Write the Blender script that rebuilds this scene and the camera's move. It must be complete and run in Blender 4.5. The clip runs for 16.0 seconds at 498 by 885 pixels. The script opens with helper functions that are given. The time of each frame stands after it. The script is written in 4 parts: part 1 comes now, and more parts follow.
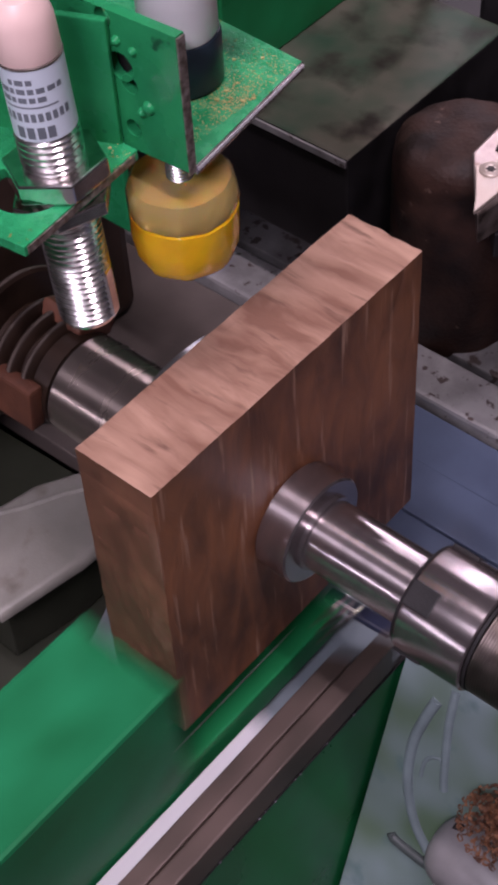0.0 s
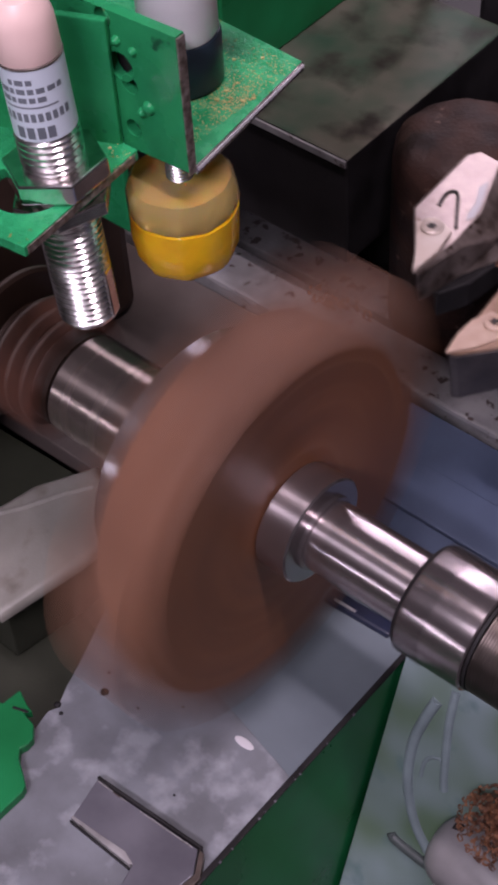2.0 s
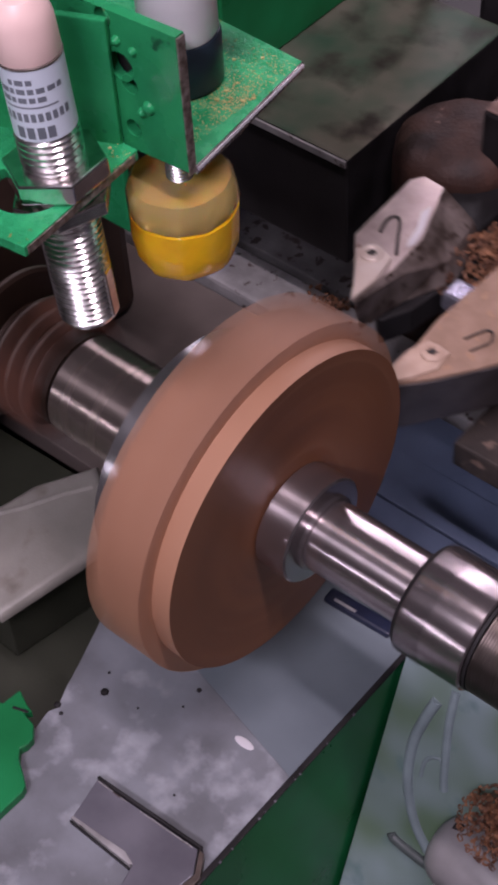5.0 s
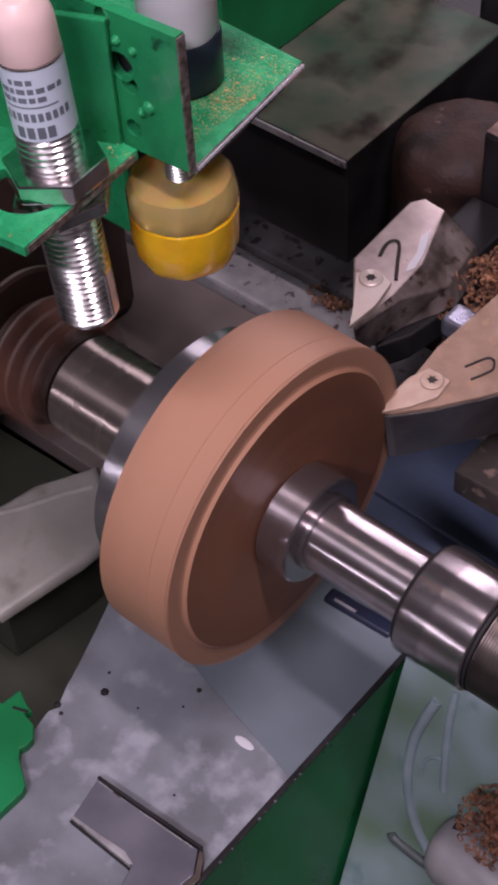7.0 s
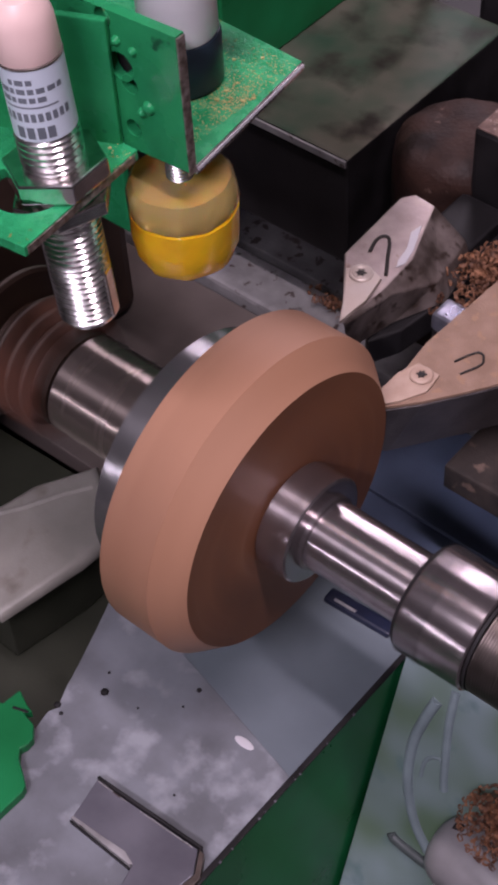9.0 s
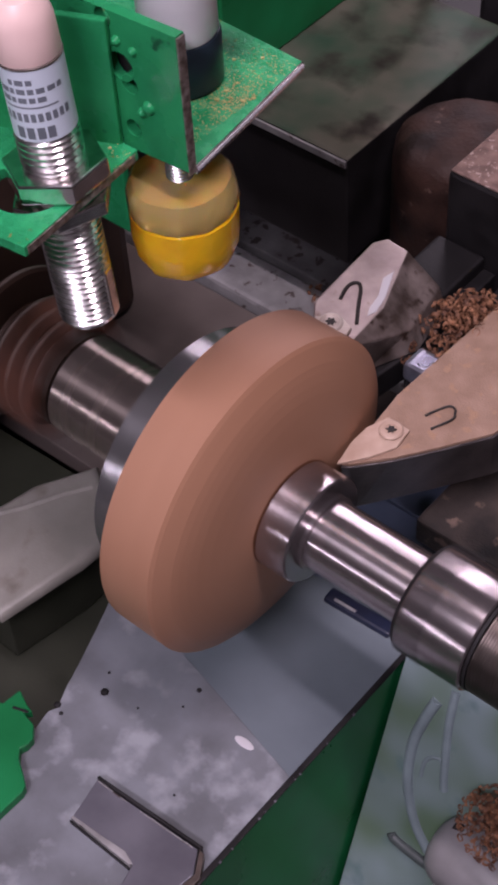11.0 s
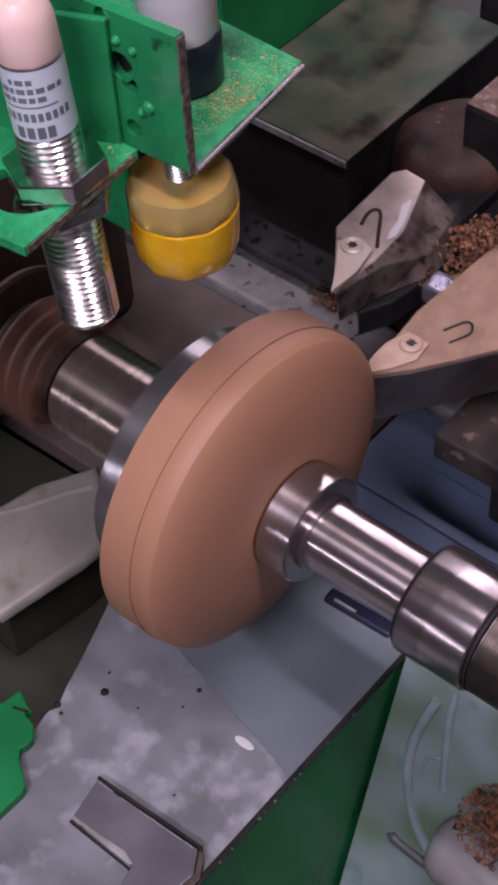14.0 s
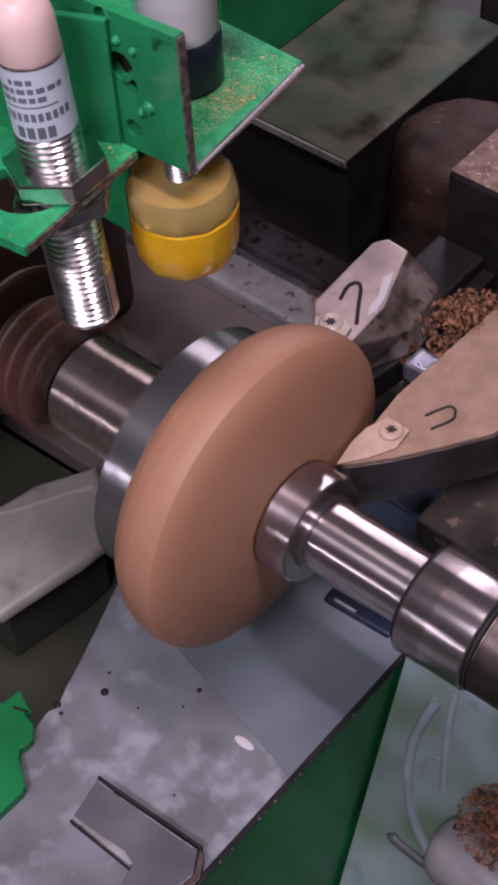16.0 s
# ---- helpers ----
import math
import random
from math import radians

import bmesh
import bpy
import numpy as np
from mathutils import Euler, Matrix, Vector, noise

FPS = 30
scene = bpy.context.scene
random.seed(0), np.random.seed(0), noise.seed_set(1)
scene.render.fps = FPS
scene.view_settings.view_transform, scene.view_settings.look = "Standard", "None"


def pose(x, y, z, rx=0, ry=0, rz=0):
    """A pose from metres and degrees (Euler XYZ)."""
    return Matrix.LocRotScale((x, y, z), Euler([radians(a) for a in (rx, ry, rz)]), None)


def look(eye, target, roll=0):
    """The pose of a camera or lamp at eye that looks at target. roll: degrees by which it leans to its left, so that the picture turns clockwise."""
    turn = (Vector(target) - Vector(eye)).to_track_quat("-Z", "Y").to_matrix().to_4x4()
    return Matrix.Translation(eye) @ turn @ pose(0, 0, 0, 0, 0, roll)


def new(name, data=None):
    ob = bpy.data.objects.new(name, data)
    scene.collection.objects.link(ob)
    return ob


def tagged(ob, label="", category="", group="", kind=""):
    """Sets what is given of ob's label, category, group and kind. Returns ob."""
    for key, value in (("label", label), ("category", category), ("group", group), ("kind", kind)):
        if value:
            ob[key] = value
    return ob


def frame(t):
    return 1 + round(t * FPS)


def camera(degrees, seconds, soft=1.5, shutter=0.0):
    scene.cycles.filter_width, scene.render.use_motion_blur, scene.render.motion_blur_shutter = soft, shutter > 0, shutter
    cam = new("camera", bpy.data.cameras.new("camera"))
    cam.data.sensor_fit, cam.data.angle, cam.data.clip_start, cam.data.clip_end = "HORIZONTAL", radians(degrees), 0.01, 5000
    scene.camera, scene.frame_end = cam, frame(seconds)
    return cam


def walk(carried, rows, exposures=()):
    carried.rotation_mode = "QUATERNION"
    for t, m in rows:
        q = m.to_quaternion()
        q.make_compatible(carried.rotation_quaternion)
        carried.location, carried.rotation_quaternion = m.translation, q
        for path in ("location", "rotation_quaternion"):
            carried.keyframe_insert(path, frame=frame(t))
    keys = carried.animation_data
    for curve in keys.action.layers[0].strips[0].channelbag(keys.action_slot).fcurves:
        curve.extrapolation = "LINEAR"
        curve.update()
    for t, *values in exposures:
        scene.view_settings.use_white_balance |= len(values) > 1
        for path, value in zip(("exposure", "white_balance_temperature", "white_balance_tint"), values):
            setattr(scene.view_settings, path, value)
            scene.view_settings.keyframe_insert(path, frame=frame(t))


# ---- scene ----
cam = camera(17.9011, 16.0, soft=3.7, shutter=1.0)
EYE = pose(0.24897, -0.26615, 0.44585, 40.9515, 2.6851, 40.2586)
walk(cam, [(0.0, EYE), (16.0, EYE)], [(0.0, 0.0, 6400, 34), (16.0, 0.0, 6400, 34)])

# ---- light: a workshop with tube lamps under a white ceiling ----
world = bpy.data.worlds.new("workshop_air")
scene.world = world
world.use_nodes = True
world.node_tree.nodes["Background"].inputs[0].default_value = (0.9, 0.92, 1.0, 1)
world.node_tree.nodes["Background"].inputs[1].default_value = 0.05


def tube_light(name, at, length, width, watts, colour):
    data = bpy.data.lights.new(name, "AREA")
    data.shape, data.size, data.size_y = "RECTANGLE", length, width
    data.energy, data.color = watts, colour
    ob = new(name, data)
    ob.matrix_world = at
    return ob


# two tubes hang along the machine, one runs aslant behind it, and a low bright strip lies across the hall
tube_light("tube_light", pose(0.42, -0.20, 1.75, 6, 10, 0), 0.9, 0.06, 21, (1.0, 0.95, 0.96))
tube_light("tube_light", pose(0.42, -1.45, 1.75, 38, 8, 0), 0.9, 0.08, 34, (0.96, 0.95, 1.0))
tube_light("tube_light", look((-1.15, 1.75, 1.75), (0, 0, 0)) @ pose(0, 0, 0, 0, 0, 62), 3.2, 0.06, 33, (1.0, 0.94, 0.98))
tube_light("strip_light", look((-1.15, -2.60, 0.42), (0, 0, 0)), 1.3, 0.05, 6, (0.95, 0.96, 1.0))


# ---- materials ----
def mat(name, colour, rough=0.5, metal=0.0, dark=None, scale=60.0, spots=None, spot_at=0.62, bump=0.15, fine=900.0,
        stretch=(1, 1, 1), shine=0.5, detail=6.0, blend=0.06, vary=0.12):
    """A worn surface: two colours mixed by broad noise, spots of dirt or bare metal, and a fine relief."""
    m = bpy.data.materials.new(name)
    m.use_nodes = True
    n, link = m.node_tree.nodes, m.node_tree.links.new
    b = n["Principled BSDF"]
    co = n.new("ShaderNodeTexCoord")
    mp = n.new("ShaderNodeMapping")
    mp.inputs["Scale"].default_value = stretch
    link(co.outputs["Object"], mp.inputs[0])
    broad = n.new("ShaderNodeTexNoise")
    broad.inputs["Scale"].default_value, broad.inputs["Detail"].default_value = scale, detail
    link(mp.outputs[0], broad.inputs["Vector"])
    ramp = n.new("ShaderNodeValToRGB")
    ramp.color_ramp.elements[0].position, ramp.color_ramp.elements[1].position = 0.35, 0.68
    ramp.color_ramp.elements[0].color = (*(dark or [c * 0.7 for c in colour]), 1)
    ramp.color_ramp.elements[1].color = (*colour, 1)
    link(broad.outputs["Fac"], ramp.inputs[0])
    out = ramp.outputs[0]
    grain = n.new("ShaderNodeTexNoise")
    grain.inputs["Scale"].default_value, grain.inputs["Detail"].default_value = fine, 4
    link(mp.outputs[0], grain.inputs["Vector"])
    if spots:
        sp = n.new("ShaderNodeTexNoise")
        sp.inputs["Scale"].default_value, sp.inputs["Detail"].default_value = scale * 2.3, 8
        link(co.outputs["Object"], sp.inputs["Vector"])
        cut = n.new("ShaderNodeMapRange")
        cut.inputs["From Min"].default_value, cut.inputs["From Max"].default_value = spot_at, spot_at + blend
        link(sp.outputs["Fac"], cut.inputs["Value"])
        mix = n.new("ShaderNodeMix")
        mix.data_type = "RGBA"
        mix.inputs["B"].default_value = (*spots, 1)
        link(cut.outputs[0], mix.inputs["Factor"])
        link(out, mix.inputs["A"])
        out = mix.outputs["Result"]
    link(out, b.inputs["Base Color"])
    rr = n.new("ShaderNodeMapRange")
    rr.inputs["To Min"].default_value, rr.inputs["To Max"].default_value = max(0.03, rough - vary), min(1, rough + vary)
    link(broad.outputs["Fac"], rr.inputs["Value"])
    link(rr.outputs[0], b.inputs["Roughness"])
    b.inputs["Metallic"].default_value = metal
    b.inputs["Specular IOR Level"].default_value = shine
    bp = n.new("ShaderNodeBump")
    bp.inputs["Strength"].default_value, bp.inputs["Distance"].default_value = bump, 0.001
    link(grain.outputs["Fac"], bp.inputs["Height"])
    link(bp.outputs[0], b.inputs["Normal"])
    return m


green = mat("green_paint", (0.006, 0.27, 0.095), 0.28, dark=(0.004, 0.185, 0.066), scale=45, spots=(0.006, 0.07, 0.03), spot_at=0.66, bump=0.12, fine=700, shine=0.16)
green_dusty = mat("dusty_green_paint", (0.008, 0.34, 0.125), 0.28, dark=(0.006, 0.24, 0.09), scale=160, spots=(0.16, 0.20, 0.06), spot_at=0.64, bump=0.4, fine=1300, shine=0.2)
green_faded = mat("faded_green_paint", (0.125, 0.103, 0.080), 0.55, dark=(0.018, 0.052, 0.030), scale=19, spots=(0.022, 0.018, 0.014), spot_at=0.50, bump=0.08, shine=0.25, detail=3, blend=0.2)
def brushed(m, amount):
    n, link = m.node_tree.nodes, m.node_tree.links.new
    b = n["Principled BSDF"]
    tan = n.new("ShaderNodeTangent")
    tan.direction_type, tan.axis = "RADIAL", "X"
    link(tan.outputs[0], b.inputs["Tangent"])
    b.inputs["Anisotropic"].default_value, b.inputs["Anisotropic Rotation"].default_value = amount, 0.25
    return m


edge_metal = mat("bare_plate_edge", (0.42, 0.36, 0.33), 0.4, 0.7, dark=(0.12, 0.09, 0.07), scale=400, bump=0.4)
steel = mat("turned_steel", (0.42, 0.365, 0.37), 0.24, 0.93, dark=(0.36, 0.32, 0.325), scale=300, bump=0.004, fine=2500, vary=0.025, stretch=(1, 0.12, 0.12))
steel_dull = mat("dull_steel", (0.36, 0.35, 0.355), 0.24, 0.85, dark=(0.27, 0.26, 0.265), scale=90, bump=0.006, fine=1800, vary=0.025, stretch=(1, 0.2, 0.2))
brushed(steel, 0.75)
brushed(steel_dull, 0.7)
steel_brown = brushed(mat("brownish_steel", (0.20, 0.165, 0.15), 0.4, 1.0, dark=(0.12, 0.095, 0.085), scale=90, bump=0.05), 0.5)
steel_stained = brushed(mat("oil_stained_steel", (0.38, 0.31, 0.275), 0.27, 0.88, dark=(0.32, 0.265, 0.24), scale=60, bump=0.005, fine=2500, vary=0.025, stretch=(1, 0.2, 0.2)), 0.8)
chrome = mat("nickel_plate", (0.95, 0.91, 0.91), 0.13, 1.0, dark=(0.62, 0.59, 0.58), scale=150, bump=0.05)
thread_nickel = mat("nickel_thread", (0.98, 0.94, 0.93), 0.2, 1.0, dark=(0.85, 0.81, 0.80), scale=150, bump=0.05)
dark_steel = mat("oily_dark_steel", (0.028, 0.026, 0.028), 0.5, 0.1, dark=(0.010, 0.009, 0.010), scale=50, spots=(0.08, 0.048, 0.035), spot_at=0.66, bump=0.25)
brown_dirty = mat("dusty_brown_steel", (0.060, 0.027, 0.019), 0.6, 0.0, dark=(0.012, 0.0055, 0.0042), scale=48, spots=(0.16, 0.10, 0.08), spot_at=0.66, bump=0.45, fine=520, shine=0.3)
ring_brown = mat("brown_ring", (0.034, 0.0175, 0.011), 0.42, 0.1, dark=(0.014, 0.007, 0.0048), scale=60, bump=0.1)
jaw_red = mat("red_brown_rust", (0.15, 0.050, 0.026), 0.55, 0.0, dark=(0.07, 0.024, 0.014), scale=70, bump=0.3)
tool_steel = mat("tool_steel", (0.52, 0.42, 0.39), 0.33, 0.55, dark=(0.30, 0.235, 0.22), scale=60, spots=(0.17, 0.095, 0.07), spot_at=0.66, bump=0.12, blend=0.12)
tool_dusty = mat("dusty_tool_steel", (0.37, 0.235, 0.17), 0.6, 0.1, dark=(0.25, 0.15, 0.10), scale=75, spots=(0.36, 0.21, 0.13), spot_at=0.58, bump=0.6, fine=1400)
carbide = mat("carbide_insert", (0.55, 0.47, 0.42), 0.38, 0.3, dark=(0.48, 0.38, 0.32), scale=90, bump=0.05)
aluminium = mat("mottled_sheet", (0.222, 0.235, 0.262), 0.42, 0.1, dark=(0.120, 0.124, 0.134), scale=30, spots=(0.30, 0.312, 0.340), spot_at=0.52, bump=0.06, detail=11, blend=0.16)
blue_bed = mat("blue_grey_bed", (0.115, 0.152, 0.235), 0.4, 0.0, dark=(0.068, 0.088, 0.140), scale=14, bump=0.06)
cast_grey = mat("pale_casting", (0.36, 0.335, 0.30), 0.5, 0.0, dark=(0.22, 0.205, 0.18), scale=22, spots=(0.14, 0.115, 0.095), spot_at=0.60, bump=0.15, blend=0.2)
rail_steel = mat("rail_steel", (0.37, 0.355, 0.355), 0.45, 0.3, dark=(0.22, 0.21, 0.21), scale=70, spots=(0.08, 0.055, 0.05), spot_at=0.6, bump=0.2)
# the mottling paints blurred workshop reflections into the panel's colour
panel_grey = mat("grey_green_panel", (0.232, 0.300, 0.325), 0.32, 0.0, dark=(0.105, 0.165, 0.100), scale=26, spots=(0.115, 0.185, 0.185), spot_at=0.58, bump=0.03, detail=1.5, blend=0.16)
plastic_grey = mat("grey_label", (0.60, 0.66, 0.74), 0.4, dark=(0.53, 0.585, 0.66), scale=60, bump=0.02)
pink_cap = mat("pink_plastic", (0.80, 0.57, 0.53), 0.4, dark=(0.74, 0.52, 0.48), scale=60, bump=0.02)
navy = mat("navy_plastic", (0.012, 0.022, 0.032), 0.35, scale=90, bump=0.05)
cyl_grey = mat("anodised_cylinder", (0.72, 0.70, 0.72), 0.35, 0.0, dark=(0.62, 0.60, 0.62), scale=50, bump=0.03)
orange = mat("orange_plastic", (0.55, 0.27, 0.03), 0.45, bump=0.02)
shaving_mat = mat("wood_shavings", (0.31, 0.135, 0.065), 0.7, dark=(0.075, 0.028, 0.014), scale=220, bump=0.2)
dust_mat = mat("sawdust", (0.58, 0.46, 0.20), 0.8, dark=(0.40, 0.29, 0.10), scale=300, bump=0.3)
wall_paint = mat("grey_wall", (0.30, 0.29, 0.29), 0.7, scale=2, bump=0.05, fine=60)
concrete = mat("concrete", (0.27, 0.265, 0.26), 0.8, scale=3, bump=0.2, fine=80)
machine_green = mat("machine_green", (0.004, 0.20, 0.066), 0.3, dark=(0.003, 0.12, 0.036), scale=18, bump=0.06, shine=0.16)
aluminium_dark = mat("dull_sheet", (0.180, 0.214, 0.240), 0.36, 0.2, dark=(0.130, 0.156, 0.177), scale=16, bump=0.05)
shade_blue = mat("dark_blue_plastic", (0.009, 0.013, 0.036), 0.4, dark=(0.005, 0.007, 0.02), scale=80, bump=0.05)
cable_grey = mat("grey_cable", (0.07, 0.085, 0.085), 0.5, bump=0.05)
plastic_pale = mat("pale_hose", (0.235, 0.30, 0.32), 0.45, bump=0.02)
# near black: shade between slide, post and holders is put into this colour
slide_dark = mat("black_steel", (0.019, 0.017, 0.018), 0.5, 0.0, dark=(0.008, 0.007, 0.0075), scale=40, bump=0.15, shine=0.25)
rail_dull = mat("stained_guide", (0.17, 0.165, 0.165), 0.5, 0.1, dark=(0.09, 0.085, 0.085), scale=60, spots=(0.035, 0.024, 0.02), spot_at=0.56, bump=0.3)
bed_brown = mat("oily_brown_bed", (0.13, 0.102, 0.092), 0.5, 0.0, dark=(0.06, 0.048, 0.043), scale=16, bump=0.1)
# dark olive holds the shade of the cavity below the casting
sump_olive = mat("olive_sump", (0.040, 0.042, 0.028), 0.5, 0.0, dark=(0.020, 0.022, 0.014), scale=20, bump=0.1)
slide_brown = mat("dark_brown_housing", (0.055, 0.032, 0.024), 0.55, 0.0, dark=(0.028, 0.016, 0.012), scale=30, bump=0.2, shine=0.2)
bracket_brown = mat("brown_worn_edge", (0.13, 0.10, 0.085), 0.45, 0.3, dark=(0.05, 0.036, 0.03), scale=120, bump=0.2)
pale_metal = mat("pale_slide", (0.55, 0.53, 0.56), 0.5, 0.0, dark=(0.5, 0.48, 0.5), scale=30, bump=0.05)
bracket_grey = mat("scuffed_grey_steel", (0.19, 0.185, 0.215), 0.4, 0.5, dark=(0.13, 0.125, 0.15), scale=40, bump=0.06)
cast_pale = mat("pale_fitting", (0.24, 0.23, 0.24), 0.5, 0.0, dark=(0.19, 0.18, 0.185), scale=60, bump=0.1)
ink_soft = mat("grey_print", (0.16, 0.175, 0.21), 0.5, bump=0.0)
tool_dusty_pink = mat("pinkish_dust", (0.24, 0.15, 0.125), 0.8, dark=(0.12, 0.07, 0.055), scale=190, spots=(0.36, 0.26, 0.23), spot_at=0.6, bump=0.6)
dusty_black = mat("dusty_black_steel", (0.06, 0.045, 0.038), 0.7, 0.0, dark=(0.012, 0.011, 0.011), scale=45, spots=(0.14, 0.095, 0.075), spot_at=0.62, bump=0.4, shine=0.25)
tool_side = mat("dark_holder_steel", (0.14, 0.12, 0.12), 0.35, 0.7, dark=(0.07, 0.06, 0.06), scale=60, bump=0.15)
socket_dark = mat("dark_recess", (0.02, 0.014, 0.012), 0.6, bump=0.1)
carbide_dusty = mat("dusty_insert", (0.50, 0.36, 0.28), 0.5, 0.1, dark=(0.42, 0.28, 0.21), scale=120, bump=0.1)
tool_facet = mat("stained_tool_steel", (0.36, 0.29, 0.265), 0.36, 0.5, dark=(0.085, 0.062, 0.052), scale=70, spots=(0.05, 0.03, 0.023), spot_at=0.56, bump=0.25, blend=0.12)
chrome_blue = mat("bright_clamp", (0.46, 0.46, 0.55), 0.3, 0.9, dark=(0.24, 0.24, 0.30), scale=90, bump=0.2)
arm_green = mat("satin_green_paint", (0.006, 0.215, 0.085), 0.4, dark=(0.004, 0.13, 0.046), scale=30, bump=0.1, shine=0.1)
brown_finger = mat("worn_brown_steel", (0.14, 0.095, 0.082), 0.45, 0.3, dark=(0.045, 0.035, 0.028), scale=38, bump=0.2)


def rubber(name, colour, rough, through_light, milk):
    m = bpy.data.materials.new(name)
    m.use_nodes = True
    n, link = m.node_tree.nodes, m.node_tree.links.new
    b = n["Principled BSDF"]
    noise_n = n.new("ShaderNodeTexNoise")
    noise_n.inputs["Scale"].default_value = 110
    co = n.new("ShaderNodeTexCoord")
    link(co.outputs["Object"], noise_n.inputs["Vector"])
    ramp = n.new("ShaderNodeValToRGB")
    ramp.color_ramp.elements[0].color = (colour[0] * 0.9, colour[1] * 0.8, colour[2] * 0.7, 1)
    ramp.color_ramp.elements[1].color = (*colour, 1)
    link(noise_n.outputs["Fac"], ramp.inputs[0])
    link(ramp.outputs[0], b.inputs["Base Color"])
    b.inputs["Roughness"].default_value = rough
    b.inputs["Transmission Weight"].default_value = through_light
    b.inputs["IOR"].default_value = 1.45
    b.inputs["Subsurface Weight"].default_value = milk
    b.inputs["Subsurface Radius"].default_value = (0.006, 0.003, 0.001)
    bp = n.new("ShaderNodeBump")
    bp.inputs["Strength"].default_value, bp.inputs["Distance"].default_value = 0.35, 0.002
    link(noise_n.outputs["Fac"], bp.inputs["Height"])
    link(bp.outputs[0], b.inputs["Normal"])
    return m


yellow = rubber("amber_polyurethane", (1.0, 0.60, 0.014), 0.14, 0.22, 0.6)
yellow_pale = rubber("pale_polyurethane", (1.0, 0.80, 0.34), 0.10, 0.76, 0.5)


def wood(name, light, dark, streak, rough, bump, marks=None):
    """Straight-grained wood: long fibres along y, pores and saw marks."""
    m = bpy.data.materials.new(name)
    m.use_nodes = True
    n, link = m.node_tree.nodes, m.node_tree.links.new
    b = n["Principled BSDF"]
    co = n.new("ShaderNodeTexCoord")
    mp = n.new("ShaderNodeMapping")
    mp.inputs["Scale"].default_value = streak
    link(co.outputs["Object"], mp.inputs[0])
    a = n.new("ShaderNodeTexNoise")
    a.inputs["Scale"].default_value, a.inputs["Detail"].default_value = 42, 8
    a.inputs["Distortion"].default_value = 0.6
    link(mp.outputs[0], a.inputs["Vector"])
    big = n.new("ShaderNodeTexNoise")
    big.inputs["Scale"].default_value, big.inputs["Detail"].default_value = 22, 3
    link(co.outputs["Object"], big.inputs["Vector"])
    add = n.new("ShaderNodeMath")
    add.operation = "MULTIPLY_ADD"
    add.inputs[1].default_value = 0.55
    link(big.outputs["Fac"], add.inputs[0])
    half = n.new("ShaderNodeMath")
    half.operation = "MULTIPLY"
    half.inputs[1].default_value = 0.5
    link(a.outputs["Fac"], half.inputs[0])
    link(half.outputs[0], add.inputs[2])
    ramp = n.new("ShaderNodeValToRGB")
    ramp.color_ramp.elements[0].position, ramp.color_ramp.elements[1].position = 0.4, 0.66
    ramp.color_ramp.elements[0].color, ramp.color_ramp.elements[1].color = (*dark, 1), (*light, 1)
    link(add.outputs[0], ramp.inputs[0])
    link(ramp.outputs[0], b.inputs["Base Color"])
    if marks:
        ms = n.new("ShaderNodeMapping")
        ms.inputs["Scale"].default_value = (1.0, 6.0, 0.5)
        link(co.outputs["Object"], ms.inputs[0])
        sc = n.new("ShaderNodeTexNoise")
        sc.inputs["Scale"].default_value, sc.inputs["Detail"].default_value = 48, 5
        link(ms.outputs[0], sc.inputs["Vector"])
        cut = n.new("ShaderNodeMapRange")
        cut.inputs["From Min"].default_value, cut.inputs["From Max"].default_value = 0.60, 0.72
        cut.inputs["To Max"].default_value = 0.75
        link(sc.outputs["Fac"], cut.inputs["Value"])
        mix = n.new("ShaderNodeMix")
        mix.data_type = "RGBA"
        mix.inputs["B"].default_value = (*marks, 1)
        link(cut.outputs[0], mix.inputs["Factor"])
        link(ramp.outputs[0], mix.inputs["A"])
        link(mix.outputs["Result"], b.inputs["Base Color"])
    b.inputs["Roughness"].default_value = rough
    bp = n.new("ShaderNodeBump")
    bp.inputs["Strength"].default_value, bp.inputs["Distance"].default_value = bump, 0.001
    link(a.outputs["Fac"], bp.inputs["Height"])
    link(bp.outputs[0], b.inputs["Normal"])
    return m


wood_turned = wood("fresh_turned_wood", (0.41, 0.206, 0.124), (0.30, 0.143, 0.082), (3.0, 0.6, 1.0), 0.55, 0.15)
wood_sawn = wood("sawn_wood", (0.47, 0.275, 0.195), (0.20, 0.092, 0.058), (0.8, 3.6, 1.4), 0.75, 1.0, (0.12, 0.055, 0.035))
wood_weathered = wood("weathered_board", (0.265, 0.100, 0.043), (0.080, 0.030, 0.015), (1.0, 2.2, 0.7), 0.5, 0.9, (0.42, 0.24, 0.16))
wood_dark_edge = wood("old_board_edge", (0.20, 0.082, 0.044), (0.080, 0.032, 0.018), (1.0, 1.6, 0.8), 0.6, 0.9, (0.26, 0.13, 0.085))


# ---- mesh helpers ----
def part(name, bm, material, parent=None, label=""):
    me = bpy.data.meshes.new(name)
    bm.normal_update()
    bm.to_mesh(me)
    bm.free()
    for m in material if isinstance(material, (list, tuple)) else [material]:
        me.materials.append(m)
    ob = new(name, me)
    if parent:
        ob.parent = parent
    if label:
        tagged(ob, label)
    return ob


def thing(name, at, label, category, group="", kind=""):
    ob = new(name)
    ob.empty_display_size = 0.01
    ob.matrix_world = at
    return tagged(ob, label, category, group, kind)


def smooth(bm, angle=35):
    bm.normal_update()
    for f in bm.faces:
        f.smooth = True
    for e in bm.edges:
        if len(e.link_faces) == 2 and e.calc_face_angle(0) > radians(angle):
            e.smooth = False
    return bm


